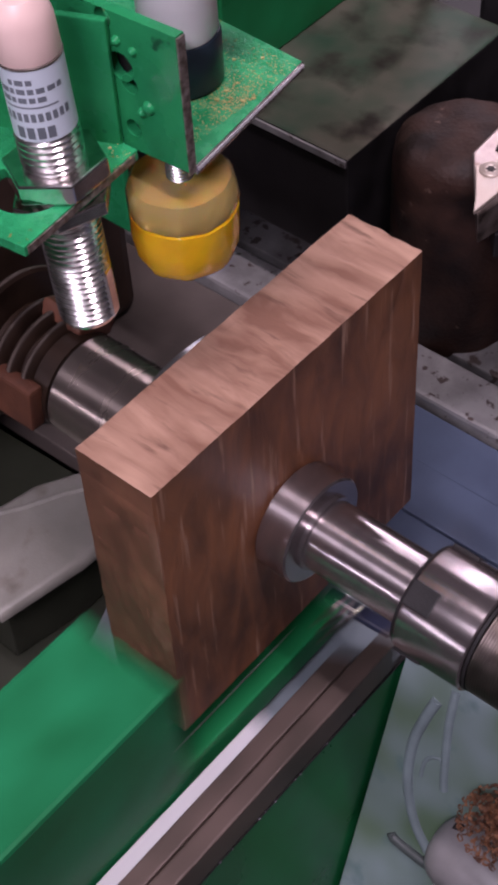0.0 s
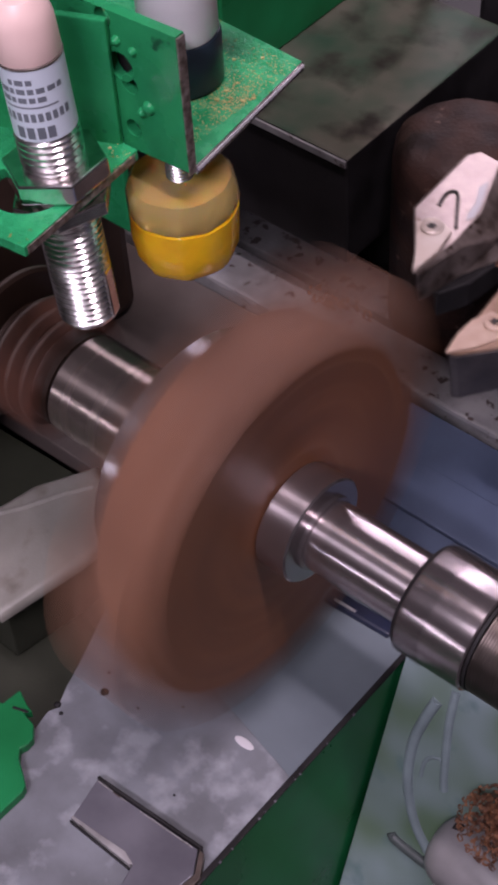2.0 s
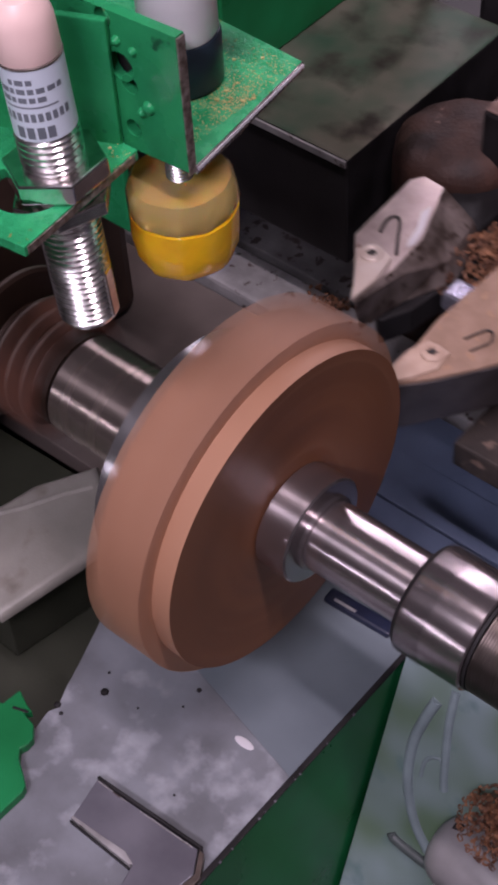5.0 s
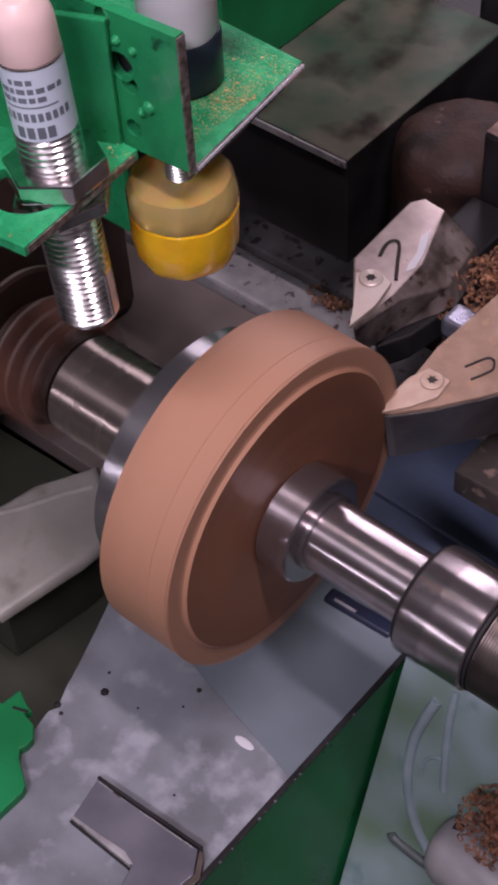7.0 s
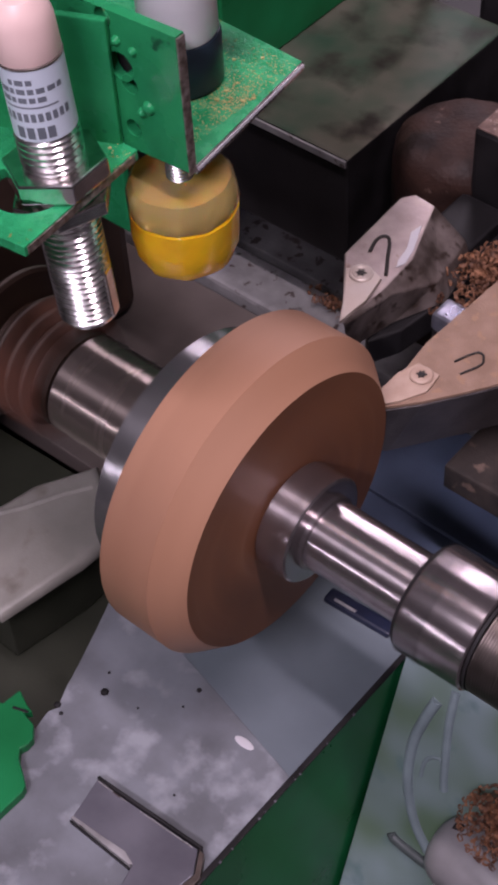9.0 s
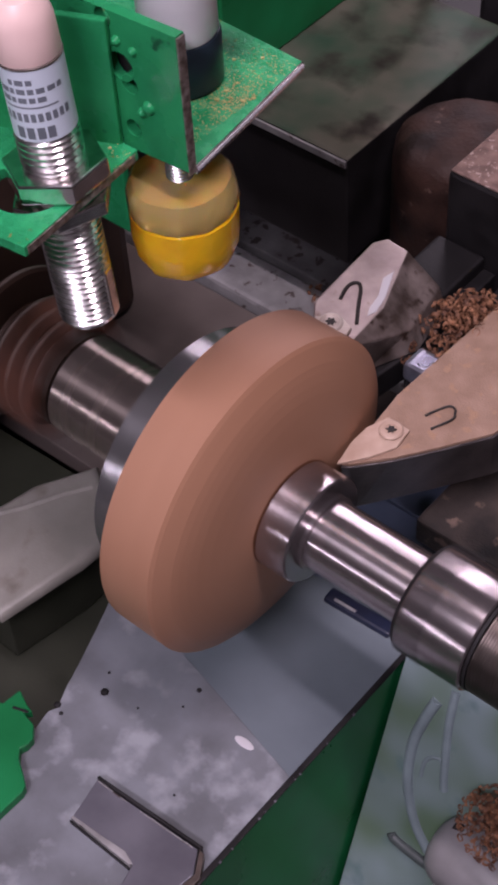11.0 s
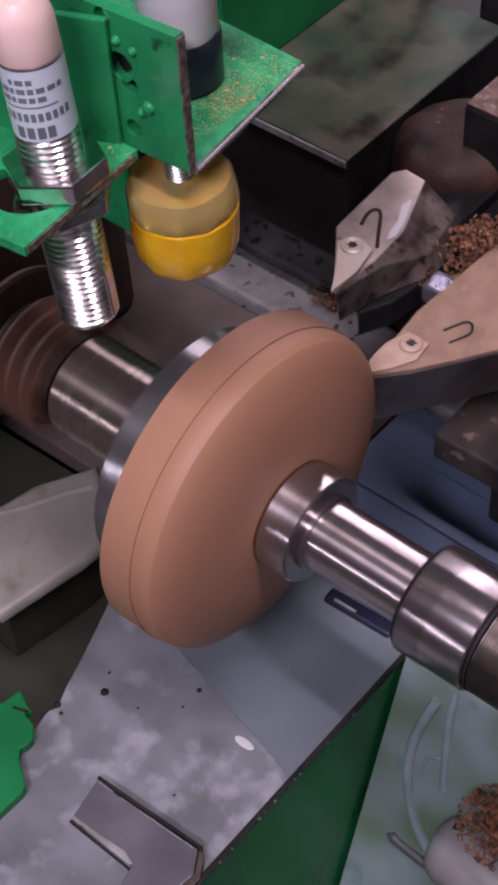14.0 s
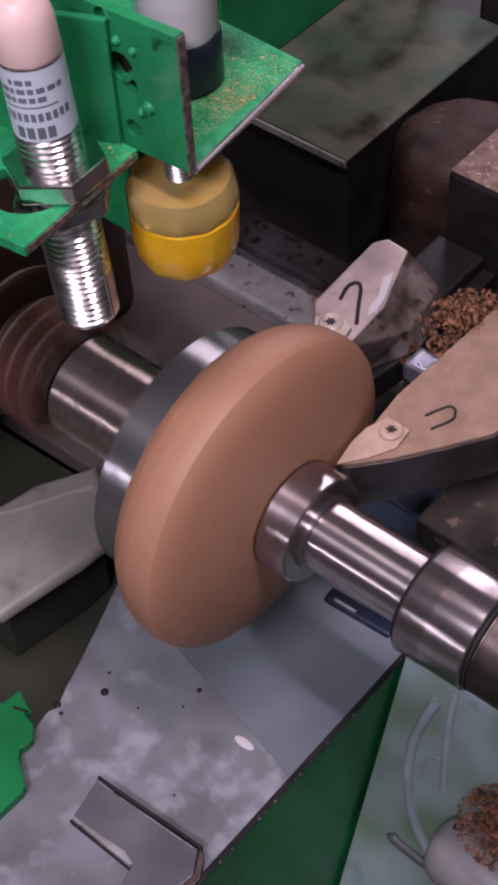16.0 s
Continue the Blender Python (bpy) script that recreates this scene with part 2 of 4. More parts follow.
def lathe(profile, steps=64, axis="X", centre=(0, 0, 0), bm=None):
    """A solid turned about an axis: profile is (along, radius) pairs, ends closed."""
    bm = bm or bmesh.new()
    rings = []
    for a, r in profile:
        ring = []
        for i in range(steps):
            t = 2 * math.pi * i / steps
            u, v = r * math.cos(t), r * math.sin(t)
            p = {"X": (a, u, v), "Y": (v, a, u), "Z": (u, v, a)}[axis]
            ring.append(bm.verts.new(Vector(p) + Vector(centre)))
        rings.append(ring)
    for lo, hi in zip(rings, rings[1:]):
        for i in range(steps):
            j = (i + 1) % steps
            bm.faces.new((lo[i], lo[j], hi[j], hi[i]))
    bm.faces.new(rings[0][::-1])
    bm.faces.new(rings[-1])
    bmesh.ops.recalc_face_normals(bm, faces=bm.faces)
    return smooth(bm)


def box(lo, hi, bevel=0.001, bm=None, segments=2):
    new_bm = bmesh.new()
    bmesh.ops.create_cube(new_bm, size=1)
    for v in new_bm.verts:
        v.co = Vector([l + (c + 0.5) * (h - l) for c, l, h in zip(v.co, lo, hi)])
    if bevel:
        bmesh.ops.bevel(new_bm, geom=new_bm.edges[:], offset=bevel, segments=segments, affect="EDGES", profile=0.6)
    return joined(bm, new_bm)


def joined(bm, other):
    if bm is None:
        return other
    me = bpy.data.meshes.new("tmp")
    other.to_mesh(me)
    other.free()
    bm.from_mesh(me)
    bpy.data.meshes.remove(me)
    return bm


def prism(points, z0, z1, bevel=0.0006, holes=(), bm=None):
    """An upright slab over an outline of (x, y) points, with rounded edges."""
    b = bmesh.new()
    low = [b.verts.new((x, y, z0)) for x, y in points]
    high = [b.verts.new((x, y, z1)) for x, y in points]
    b.faces.new(low[::-1])
    b.faces.new(high)
    k = len(points)
    for i in range(k):
        b.faces.new((low[i], low[(i + 1) % k], high[(i + 1) % k], high[i]))
    bmesh.ops.recalc_face_normals(b, faces=b.faces)
    if bevel:
        bmesh.ops.bevel(b, geom=b.edges[:], offset=bevel, segments=2, affect="EDGES", profile=0.6)
    return joined(bm, b)


def holed(points, holes, z0, z1):
    """A slab over an outline with round holes (x, y, radius) through it."""
    b = bmesh.new()
    edges = []
    for loop in [points] + [[(x + r * math.cos(math.pi * i / 12), y + r * math.sin(math.pi * i / 12)) for i in range(24)] for x, y, r in holes]:
        vs = [b.verts.new((x, y, z0)) for x, y in loop]
        edges += [b.edges.new((vs[i], vs[(i + 1) % len(vs)])) for i in range(len(vs))]
    bmesh.ops.triangle_fill(b, edges=edges, use_beauty=True)
    ext = bmesh.ops.extrude_face_region(b, geom=b.faces[:])
    for v in ext["geom"]:
        if isinstance(v, bmesh.types.BMVert):
            v.co.z = z1
    bmesh.ops.recalc_face_normals(b, faces=b.faces)
    return b


def moved(bm, m):
    bmesh.ops.transform(bm, matrix=m, verts=bm.verts[:])
    return bm


def thread(z0, z1, radius, pitch, depth, steps=40):
    """A threaded rod along z: close ridges."""
    prof, z = [], z0
    while z < z1 - pitch:
        prof += [(z, radius - depth), (z + pitch * 0.12, radius - depth), (z + pitch * 0.48, radius), (z + pitch * 0.64, radius)]
        z += pitch
    prof += [(z1 - 0.0008, radius - depth * 0.5), (z1, radius - depth)]
    return smooth(lathe(prof, steps, "Z"), 24)


def bent(points, n=7):
    """A smooth line through the points."""
    p = [Vector(q) for q in points]
    p = [2 * p[0] - p[1]] + p + [2 * p[-1] - p[-2]]
    out = []
    for a, b, c, d in zip(p, p[1:], p[2:], p[3:]):
        for i in range(n):
            u = i / n
            out.append(0.5 * (2 * b + (c - a) * u + (2 * a - 5 * b + 4 * c - d) * u * u + (3 * b - a - 3 * c + d) * u ** 3))
    return out + [p[-2]]


def tube(points, radius, steps=8, bm=None):
    """A round rod along a bent line."""
    b = bmesh.new()
    pts = [Vector(p) for p in points]
    rings = []
    up = Vector((0.13, 0.21, 0.97)).normalized()
    for i, p in enumerate(pts):
        d = (pts[min(i + 1, len(pts) - 1)] - pts[max(i - 1, 0)]).normalized()
        s = d.cross(up).normalized()
        u = s.cross(d)
        rings.append([b.verts.new(p + radius * (math.cos(2 * math.pi * k / steps) * s + math.sin(2 * math.pi * k / steps) * u)) for k in range(steps)])
    for lo, hi in zip(rings, rings[1:]):
        for k in range(steps):
            b.faces.new((lo[k], lo[(k + 1) % steps], hi[(k + 1) % steps], hi[k]))
    b.faces.new(rings[0][::-1])
    b.faces.new(rings[-1])
    bmesh.ops.recalc_face_normals(b, faces=b.faces)
    smooth(b, 60)
    return joined(bm, b)


# ---- the room ----
def room():
    part("floor", box((-4, -4, -1.1), (4, 4, -1.0), 0), concrete)
    part("ceiling", box((-4, -4, 1.9), (4, 4, 2.0), 0), wall_paint)
    for name, lo, hi in (("wall_north", (-4, 4, -1.0), (4, 4.1, 1.9)), ("wall_south", (-4, -4.1, -1.0), (4, -4, 1.9)),
                         ("wall_east", (4, -4.1, -1.0), (4.1, 4.1, 1.9)), ("wall_west", (-4.1, -4.1, -1.0), (-4, 4.1, 1.9))):
        part(name, box(lo, hi, 0), wall_paint)
    for ob in scene.objects:
        if ob.type == "MESH":
            tagged(ob, "plain painted workshop " + ob.name.split("_")[0], ob.name.split("_")[0], "", "structure")


room()


# ---- the lathe's frame ----
def lathe_frame():
    t = thing("wood_lathe", pose(0, 0, 0), "green and grey steel frame of an automatic wood lathe", "machine")
    part("cabinet", box((-0.62, -0.40, -1.0), (0.85, 0.52, -0.31), 0.01), slide_dark, t, "black oily machine cabinet")
    part("bed", prism([(-0.040, 0.037), (0.030, 0.0560), (0.047, 0.034), (0.70, 0.034), (0.70, 0.154), (-0.040, 0.154)], -0.150, -0.112, 0.001), blue_bed, t, "blue-grey oily bed plate")
    part("bed_head", prism([(-0.60, 0.0295), (-0.072, 0.0295), (-0.0415, 0.0368), (-0.0415, 0.154), (-0.60, 0.154)], -0.150, -0.1118, 0.001), bed_brown, t, "dark brown oily bed under the spindle")
    part("bed_web", box((-0.60, 0.105, -0.31), (0.70, 0.50, -0.152), 0.002), dark_steel, t)
    part("rail", box((-0.60, 0.156, -0.150), (0.70, 0.183, -0.106), 0.002), rail_steel, t, "worn pale steel guide rail with chips")
    part("rail_shelf", box((-0.60, 0.186, -0.150), (0.70, 0.50, -0.118), 0.002), dark_steel, t, "dark oily shelf behind the rail")
    part("rail_guide", box((-0.60, 0.190, -0.1178), (0.70, 0.2165, -0.110), 0.0015), rail_dull, t, "grey guide strip strewn with dark chips")
    part("bed_strip", box((-0.038, 0.098, -0.1118), (0.70, 0.125, -0.1095), 0.0006), blue_bed, t)
    # chip tray: a flat sheet that ends at the side plate, with a darker sheet dipping beside it
    part("chip_tray", prism([(-0.054, -0.22), (0.0427, -0.22), (0.0427, -0.0375), (-0.0380, -0.0185), (-0.0740, -0.0050), (-0.0755, -0.0120), (-0.0670, -0.0335), (-0.0600, -0.0520), (-0.0560, -0.0640), (-0.0520, -0.0725), (-0.0540, -0.0760), (-0.0505, -0.0960)], -0.1135, -0.110, 0.0004),
         aluminium, t, "mottled grey metal chip tray")
    b = bmesh.new()
    v = [b.verts.new(p) for p in ((-0.0382, -0.0215, -0.1105), (0.0427, -0.0400, -0.1105), (0.0427, 0.040, -0.1110), (0.028, 0.0555, -0.1110), (-0.075, 0.029, -0.1108), (-0.0755, -0.0070, -0.1105))]
    b.faces.new(v)
    ext = bmesh.ops.extrude_face_region(b, geom=b.faces[:])
    for e in ext["geom"]:
        if isinstance(e, bmesh.types.BMVert):
            e.co.z -= 0.003
    bmesh.ops.recalc_face_normals(b, faces=b.faces)
    part("tray_slope", b, aluminium_dark, t, "darker grey sloping sheet")
    # side plate
    part("side_plate", box((0.0432, -0.30, -0.300), (0.0452, 0.045, -0.1085), 0.0004), machine_green, t, "dark green painted side plate")
    part("plate_edge", box((0.0430, -0.30, -0.1083), (0.0456, 0.045, -0.1072), 0.0005), slide_dark, t, "black chipped plate edge")
    rnd = random.Random(12)
    for _ in range(16):
        y = rnd.uniform(-0.115, 0.0)
        part("edge_chip", box((0.0452, y, -0.1074), (0.0461, y + rnd.uniform(0.0003, 0.0012), -0.1067), 0.0002), bracket_grey, t)
    # pale headstock casting under the spindle
    b = prism([(-0.60, -0.056), (-0.1025, -0.0563), (-0.0950, -0.0150), (-0.0935, 0.0010), (-0.0980, 0.0110), (-0.1290, 0.0317), (-0.1440, 0.0050), (-0.1479, -0.0128), (-0.160, -0.030), (-0.60, -0.032)], -0.1135, -0.108, 0)
    bmesh.ops.bevel(b, geom=[e for e in b.edges if all(v.co.z > -0.11 for v in e.verts)], offset=0.0045, segments=5, affect="EDGES", profile=0.5)
    smooth(b, 40)
    part("headstock_foot", b, cast_grey, t, "pale dusty headstock casting")
    part("foot_web", prism([(-0.60, -0.050), (-0.108, -0.050), (-0.101, -0.012), (-0.101, 0.004), (-0.128, 0.024), (-0.60, 0.004)], -0.152, -0.1137, 0.001), sump_olive, t, "side of the casting, dark olive for shade")
    b = tube([(-0.200, -0.046, -0.1083), (-0.150, -0.0270, -0.1083), (-0.1370, -0.0080, -0.1083), (-0.1290, 0.0080, -0.1083), (-0.1210, 0.0200, -0.1083)], 0.0015, 12)
    part("casting_bead", b, cast_grey, t, "rounded bead along the casting")
    part("sump", prism([(-0.60, -0.40), (-0.036, -0.40), (-0.042, -0.09), (-0.052, -0.03), (-0.066, 0.028), (-0.60, 0.028)], -0.156, -0.153, 0.0005), sump_olive, t, "dark olive sump floor with the cavity's shade in its colour")
    part("headstock_block", box((-0.60, -0.10, -0.107), (-0.185, 0.12, 0.06), 0.006), slide_brown, t, "dark brown dusty headstock housing")
    part("bearing_ring", lathe([(-0.185, 0.062), (-0.181, 0.064), (-0.165, 0.064), (-0.160, 0.060)], 64), slide_brown, t)
    # grey-green panel beyond the side plate
    # sloping front panel: top edge at the bed, foot towards the camera side
    slope = Matrix.Translation((0.047, 0.0307, -0.1063)) @ Matrix.Rotation(math.atan2(0.1331, 0.0440), 4, "X")
    b = prism([(0.0, -0.40), (0.60, -0.40), (0.60, 0.012), (0.0, 0.012)], -0.0045, 0.0, 0.0008)
    part("panel", moved(b, slope), panel_grey, t, "glossy grey-green sloping panel with blurred reflections in its colour")
    # thin pale arcs, half sunk and close to the panel's colour
    for line, r in (([(0.0660, 0.0285, -0.1130), (0.0634, 0.0249, -0.1238), (0.0613, 0.0197, -0.1396), (0.0638, 0.0133, -0.1589), (0.0719, 0.0076, -0.1761), (0.0826, 0.0039, -0.1873)], 0.0027),
                    ([(0.0725, 0.0316, -0.1036), (0.0738, 0.0264, -0.1194), (0.0762, 0.0218, -0.1332), (0.0787, 0.0177, -0.1457), (0.0807, 0.0155, -0.1524)], 0.0022),
                    ([(0.0690, 0.0152, -0.1533), (0.0687, 0.0178, -0.1453), (0.0715, 0.0194, -0.1406), (0.0758, 0.0196, -0.1399), (0.0787, 0.0177, -0.1457)], 0.0012)):
        part("hose", tube(bent([(x, y + 0.0006, z - 0.0002) for x, y, z in line]), r, 14), plastic_pale, t, "pale thin arc on the panel")
    part("cable", tube(bent([(0.0640, 0.0030, -0.1910), (0.0665, 0.0022, -0.1926), (0.0773, 0.0016, -0.1934), (0.0877, 0.0018, -0.1930), (0.1150, 0.0040, -0.1850)]), 0.0026), cable_grey, t, "dark grey-green cable")
    # bar with the faded green top
    ob = part("slide_bar", box((-0.60, 0.168, -0.062), (-0.0892, 0.292, 0.0), 0.0015), [slide_dark, green_faded], t, "steel slide with a faded green top, its sides blackened for shade")
    for p in ob.data.polygons:
        if p.normal.z > 0.9:
            p.material_index = 1
    part("slide_leg", box((-0.60, 0.222, -0.1178), (-0.095, 0.29, -0.0622), 0.0015), slide_dark, t)
    part("slide_edge", box((-0.60, 0.1665, -0.0040), (-0.0895, 0.1678, -0.0004), 0.0003), rail_steel, t)
    part("rear_guard", box((-0.60, 0.300, -0.117), (-0.138, 0.306, 0.22), 0.001), slide_dark, t, "black rear guard plate")
    part("cross_guard", box((-0.170, 0.175, 0.0004), (-0.1655, 0.2995, 0.16), 0.001), machine_green, t, "dark green guard plate standing on the slide")
    part("rear_guard", box((-0.60, 0.09, -0.02), (-0.150, 0.094, 0.10), 0.001), green, t, "green painted guard plate")
    part("rear_cover", box((-0.118, 0.31, -0.117), (0.3, 0.50, 0.02), 0.004), slide_dark, t, "black rear cover")
    # round brown motor body
    prof = [(-0.117, 0.030), (-0.115, 0.031), (-0.018, 0.031), (-0.011, 0.0300), (-0.006, 0.0275), (-0.003, 0.0235), (-0.0015, 0.0160), (-0.001, 0.004)]
    b = lathe(prof, 48, "Z", (-0.060, 0.214, 0.004))
    for v in b.verts:
        v.co += Vector((noise.noise(v.co * 55), noise.noise(v.co * 55 + Vector((7, 0, 0))), noise.noise(v.co * 70))) * 0.0028
    part("motor", b, brown_dirty, t, "round dark brown dusty motor body")
    part("motor_foot", box((-0.028, 0.23, -0.117), (0.10, 0.29, -0.020), 0.003), slide_brown, t)


lathe_frame()


# ---- small things on the tray ----
def channel_bracket():
    t = thing("steel_bracket", pose(0.0, 0.0, -0.110), "dark grey L-shaped steel bracket lying on the chip tray", "bracket")
    part("flange", prism([(-0.0144, -0.0875), (0.0360, -0.0846), (0.0415, -0.0935), (0.0370, -0.125), (0.0260, -0.125), (0.0206, -0.1045), (-0.0110, -0.1044)], 0.0002, 0.0040, 0.0005), bracket_grey, t)
    b = moved(box((0, -0.0004, 0.0002), (0.0520, 0.0010, 0.0054), 0.0005), pose(-0.0146, -0.0869, 0, 0, 0, 3.3))
    part("lip", b, slide_dark, t, "black turned-up edge")
    part("end_lip", prism([(0.0365, -0.0842), (0.0394, -0.0848), (0.0448, -0.0935), (0.0415, -0.125), (0.0375, -0.125), (0.0418, -0.0935)], 0.0003, 0.0046, 0.0006), bracket_brown, t, "brown worn end edge")
    for x0, y0, length, turn in ((-0.0135, -0.0879, 0.0150, 1.5), (0.0080, -0.0872, 0.0260, 3.3)):
        part("worn_rim", moved(box((0, 0, 0.0041), (length, 0.0005, 0.0045), 0.0001), pose(x0, y0, 0, 0, 0, turn)), rail_steel, t, "bright scratched rim")
    part("worn_rim", prism([(-0.0112, -0.1056), (0.0200, -0.1058), (0.0206, -0.1046), (0.0150, -0.1026), (0.0060, -0.1034), (-0.0110, -0.1045)], 0.0002, 0.0043, 0.0003), rail_steel, t, "bright worn rim")
    part("rim_shadow", prism([(-0.0114, -0.1064), (0.0200, -0.1064), (0.0200, -0.1059), (-0.0114, -0.1057)], 0.0002, 0.0022, 0), slide_dark, t)


channel_bracket()


def green_lug():
    t = thing("green_lug", pose(-0.050, -0.100, -0.110), "small green painted steel lug with a torn edge", "bracket")
    b = prism([(-0.0175, 0.0221), (-0.0111, 0.0193), (-0.0062, 0.0180), (-0.0085, 0.0155), (-0.0015, 0.0142), (0.0030, 0.0095), (0.0032, 0.0055), (0.0022, 0.0030), (0.0050, -0.0005),
               (0.0125, -0.0050), (0.0158, -0.0072), (0.0168, -0.0100), (0.0165, -0.0218), (0.0150, -0.0323), (-0.04, -0.03), (-0.0280, 0.0080), (-0.0185, 0.0134)], 0.0002, 0.0050, 0.0006)
    part("plate", b, machine_green, t)
    part("slot", moved(box((-0.0030, -0.0006, 0.0046), (0.0040, 0.0006, 0.0053), 0.0002), pose(-0.0110, 0.0155, 0, 0, 0, 20)), slide_dark, t, "dark torn slot")


green_lug()


def tray_speck(x, y, r):
    ob = part("dirt_speck", lathe([(0, r), (r * 0.4, r * 0.8), (r * 0.6, r * 0.2)], 7, "Z"), slide_dark)
    ob.matrix_world = pose(x, y, -0.1099)
    tagged(ob, "dark speck of dirt on the tray", "dirt", "specks on the tray")


for sx, sy, sr in ((-0.042, -0.055, 0.0019), (-0.0470, -0.0470, 0.0007), (0.012, -0.072, 0.0006), (-0.012, -0.04, 0.0006), (-0.0120, -0.0300, 0.0012), (-0.0530, -0.0715, 0.0016), (-0.0490, -0.0735, 0.0010), (-0.026, -0.052, 0.0006)):
    tray_speck(sx, sy, sr)


def light_flake():
    ob = part("metal_flake", lathe([(0, 0.0022), (0.0004, 0.0020), (0.0006, 0.0010)], 12, "Z"), pale_metal)
    ob.matrix_world = pose(0.0185, -0.0372, -0.1098, 0, 0, 0) @ Matrix.Diagonal((2.2, 0.9, 1, 1))
    tagged(ob, "bright metal flake on the tray", "flake")


light_flake()


# added bar: stands for the bluish shadow under the shaft and its white highlight
def blue_shade_bar():
    t = thing("plastic_clip", pose(0.0100, 0.0385, -0.1118, 0, 0, 3.1), "added dark blue bar for the shadow on the bed, with a pale strip as highlight", "clip")
    half = 0.0093
    part("body", box((-half - 0.001, -0.0012, 0.0002), (half + 0.014, 0.0060, 0.0040), 0.0014), shade_blue, t)
    part("worn_top", box((-half * 0.6, 0.0000, 0.0041), (half * 0.6, 0.0014, 0.0047), 0.0003), rail_steel, t, "pale strip put in as the highlight")


blue_shade_bar()


def drain_fitting():
    at = Matrix.Translation((0.0990, 0.0105, -0.1660)) @ Matrix.Rotation(math.atan2(0.1331, 0.0440), 4, "X")
    t = thing("pipe_fitting", at, "rounded pale metal pipe fitting dusted with chips", "fitting")
    part("body", lathe([(0.0, 0.0060), (0.0008, 0.0095), (0.0026, 0.0125), (0.0055, 0.0148), (0.0095, 0.0162), (0.045, 0.0165), (0.050, 0.014)], 40, "X", (-0.0115, -0.002, 0.0085)), cast_pale, t)
    part("neck", lathe([(-0.0015, 0.0022), (0.001, 0.0026), (0.003, 0.0024)], 24, "X", (-0.0035, 0.0122, 0.0105)), slide_dark, t, "black rubber neck")
    part("seam", tube([(-0.0110, -0.0075, 0.0160), (-0.0090, -0.0110, 0.0150), (-0.0055, -0.0135, 0.0140), (-0.0010, -0.0145, 0.0138)], 0.0007), slide_dark, t)
    part("hose_end", lathe([(0.0, 0.0050), (0.002, 0.0062), (0.040, 0.0062)], 28, "X", (-0.006, -0.0300, 0.0062)), pale_metal, t, "bright lower pipe end")
    part("foot", box((0.002, -0.010, 0.0003), (0.03, 0.014, 0.0040), 0.001), cast_pale, t)


drain_fitting()


# ---- sensor bracket over the spindle ----
PZ = 0.165


def sensor_bracket():
    t = thing("sensor_bracket", pose(0, 0, PZ), "bright green painted steel bracket with bare edges", "bracket")
    # plate under the sensor, with a round hole towards its open end
    out = [(-0.0104, -0.073), (-0.0143, -0.0245), (-0.075, -0.0245), (-0.075, -0.075), (-0.040, -0.0765)]
    part("sensor_plate", holed(out, [(-0.0275, -0.0545, 0.0115)], -0.0032, 0.0), green_dusty, t)
    ob = part("plate_rim", box((-0.0102, -0.072, -0.0030), (-0.0096, -0.026, -0.0004), 0.0002), edge_metal, t, "bare brown plate edge")
    ob.matrix_local = pose(-0.0005, 0.0, 0, 0, 0, 0) @ Matrix.Translation((-0.0102, -0.072, 0)) @ Matrix.Rotation(radians(4.6), 4, "Z") @ Matrix.Translation((0.0102, 0.072, 0))
    # upright plate with notches
    outline = [(0.0045, 0.0005), (0.0042, 0.0445), (-0.030, 0.0425), (-0.10, 0.042), (-0.10, -0.001), (-0.014, -0.001)]
    holes = [(-0.0175, 0.0262, 0.0046), (-0.0150, 0.0215, 0.0030), (-0.0225, 0.0400, 0.0030), (-0.0155, 0.0065, 0.0028)]
    b = holed(outline, holes, -0.0016, 0.0016)
    part("upright_plate", moved(b, pose(0, -0.0220, 0, 90, 0, 0)), green, t)
    part("upright_fold", moved(box((-0.060, -0.0012, -0.001), (0.0, 0.0012, 0.041), 0.0006), pose(-0.0200, -0.0245, 0, 0, 0, 24)), green, t, "folded green flank of the bracket")
    # added dark sheet, so that the holes look dark inside
    part("dark_backing", box((-0.0285, -0.0196, 0.0020), (-0.0080, -0.0184, 0.0345), 0.0003), slide_dark, t, "added dark backing that darkens the holes")
    part("upright_rim", box((0.0041, -0.0235, -0.0008), (0.0048, -0.0205, 0.0440), 0.0002), edge_metal, t, "bare plate edge")
    for bx, bz, r in ((-0.0085, 0.0165, 0.0022), (-0.0110, 0.0140, 0.0016), (-0.0120, 0.0335, 0.0014), (-0.0180, 0.0345, 0.0015)):
        part("burr", lathe([(-0.0012, r * 0.3), (-0.0006, r * 0.8), (0.0004, r)], 12, "Y", (bx, -0.0240, bz)), green, t)
    # ledge that carries the air cylinder
    ledge = part("ledge", prism([(0.0035, -0.0200), (-0.0033, 0.0358), (-0.0334, 0.0373), (-0.09, 0.0373), (-0.09, -0.0200)], -0.0032, 0.0, 0.0004), green_dusty, t, "green ledge sprinkled with sawdust")
    b = box((-0.0003, 0.0, -0.0030), (0.0006, 0.056, -0.0002), 0.0002)
    ob = part("ledge_rim", b, chrome, ledge, "bright serrated ledge edge")
    ob.matrix_local = pose(0.0036, -0.0200, 0, 0, 0, math.degrees(math.atan2(0.0068, 0.0558)))
    for i in range(60):
        k = i / 60
        b = box((0, 0, 0), (0.0006, 0.0005, 0.0012), 0.0001)
        ob = part("tooth", b, pale_metal, ledge)
        ob.matrix_local = pose(0.0040 - 0.0068 * k, -0.0195 + 0.0552 * k, -0.0016, 0, 0, 7 + 20 * math.sin(i * 2.3))


sensor_bracket()


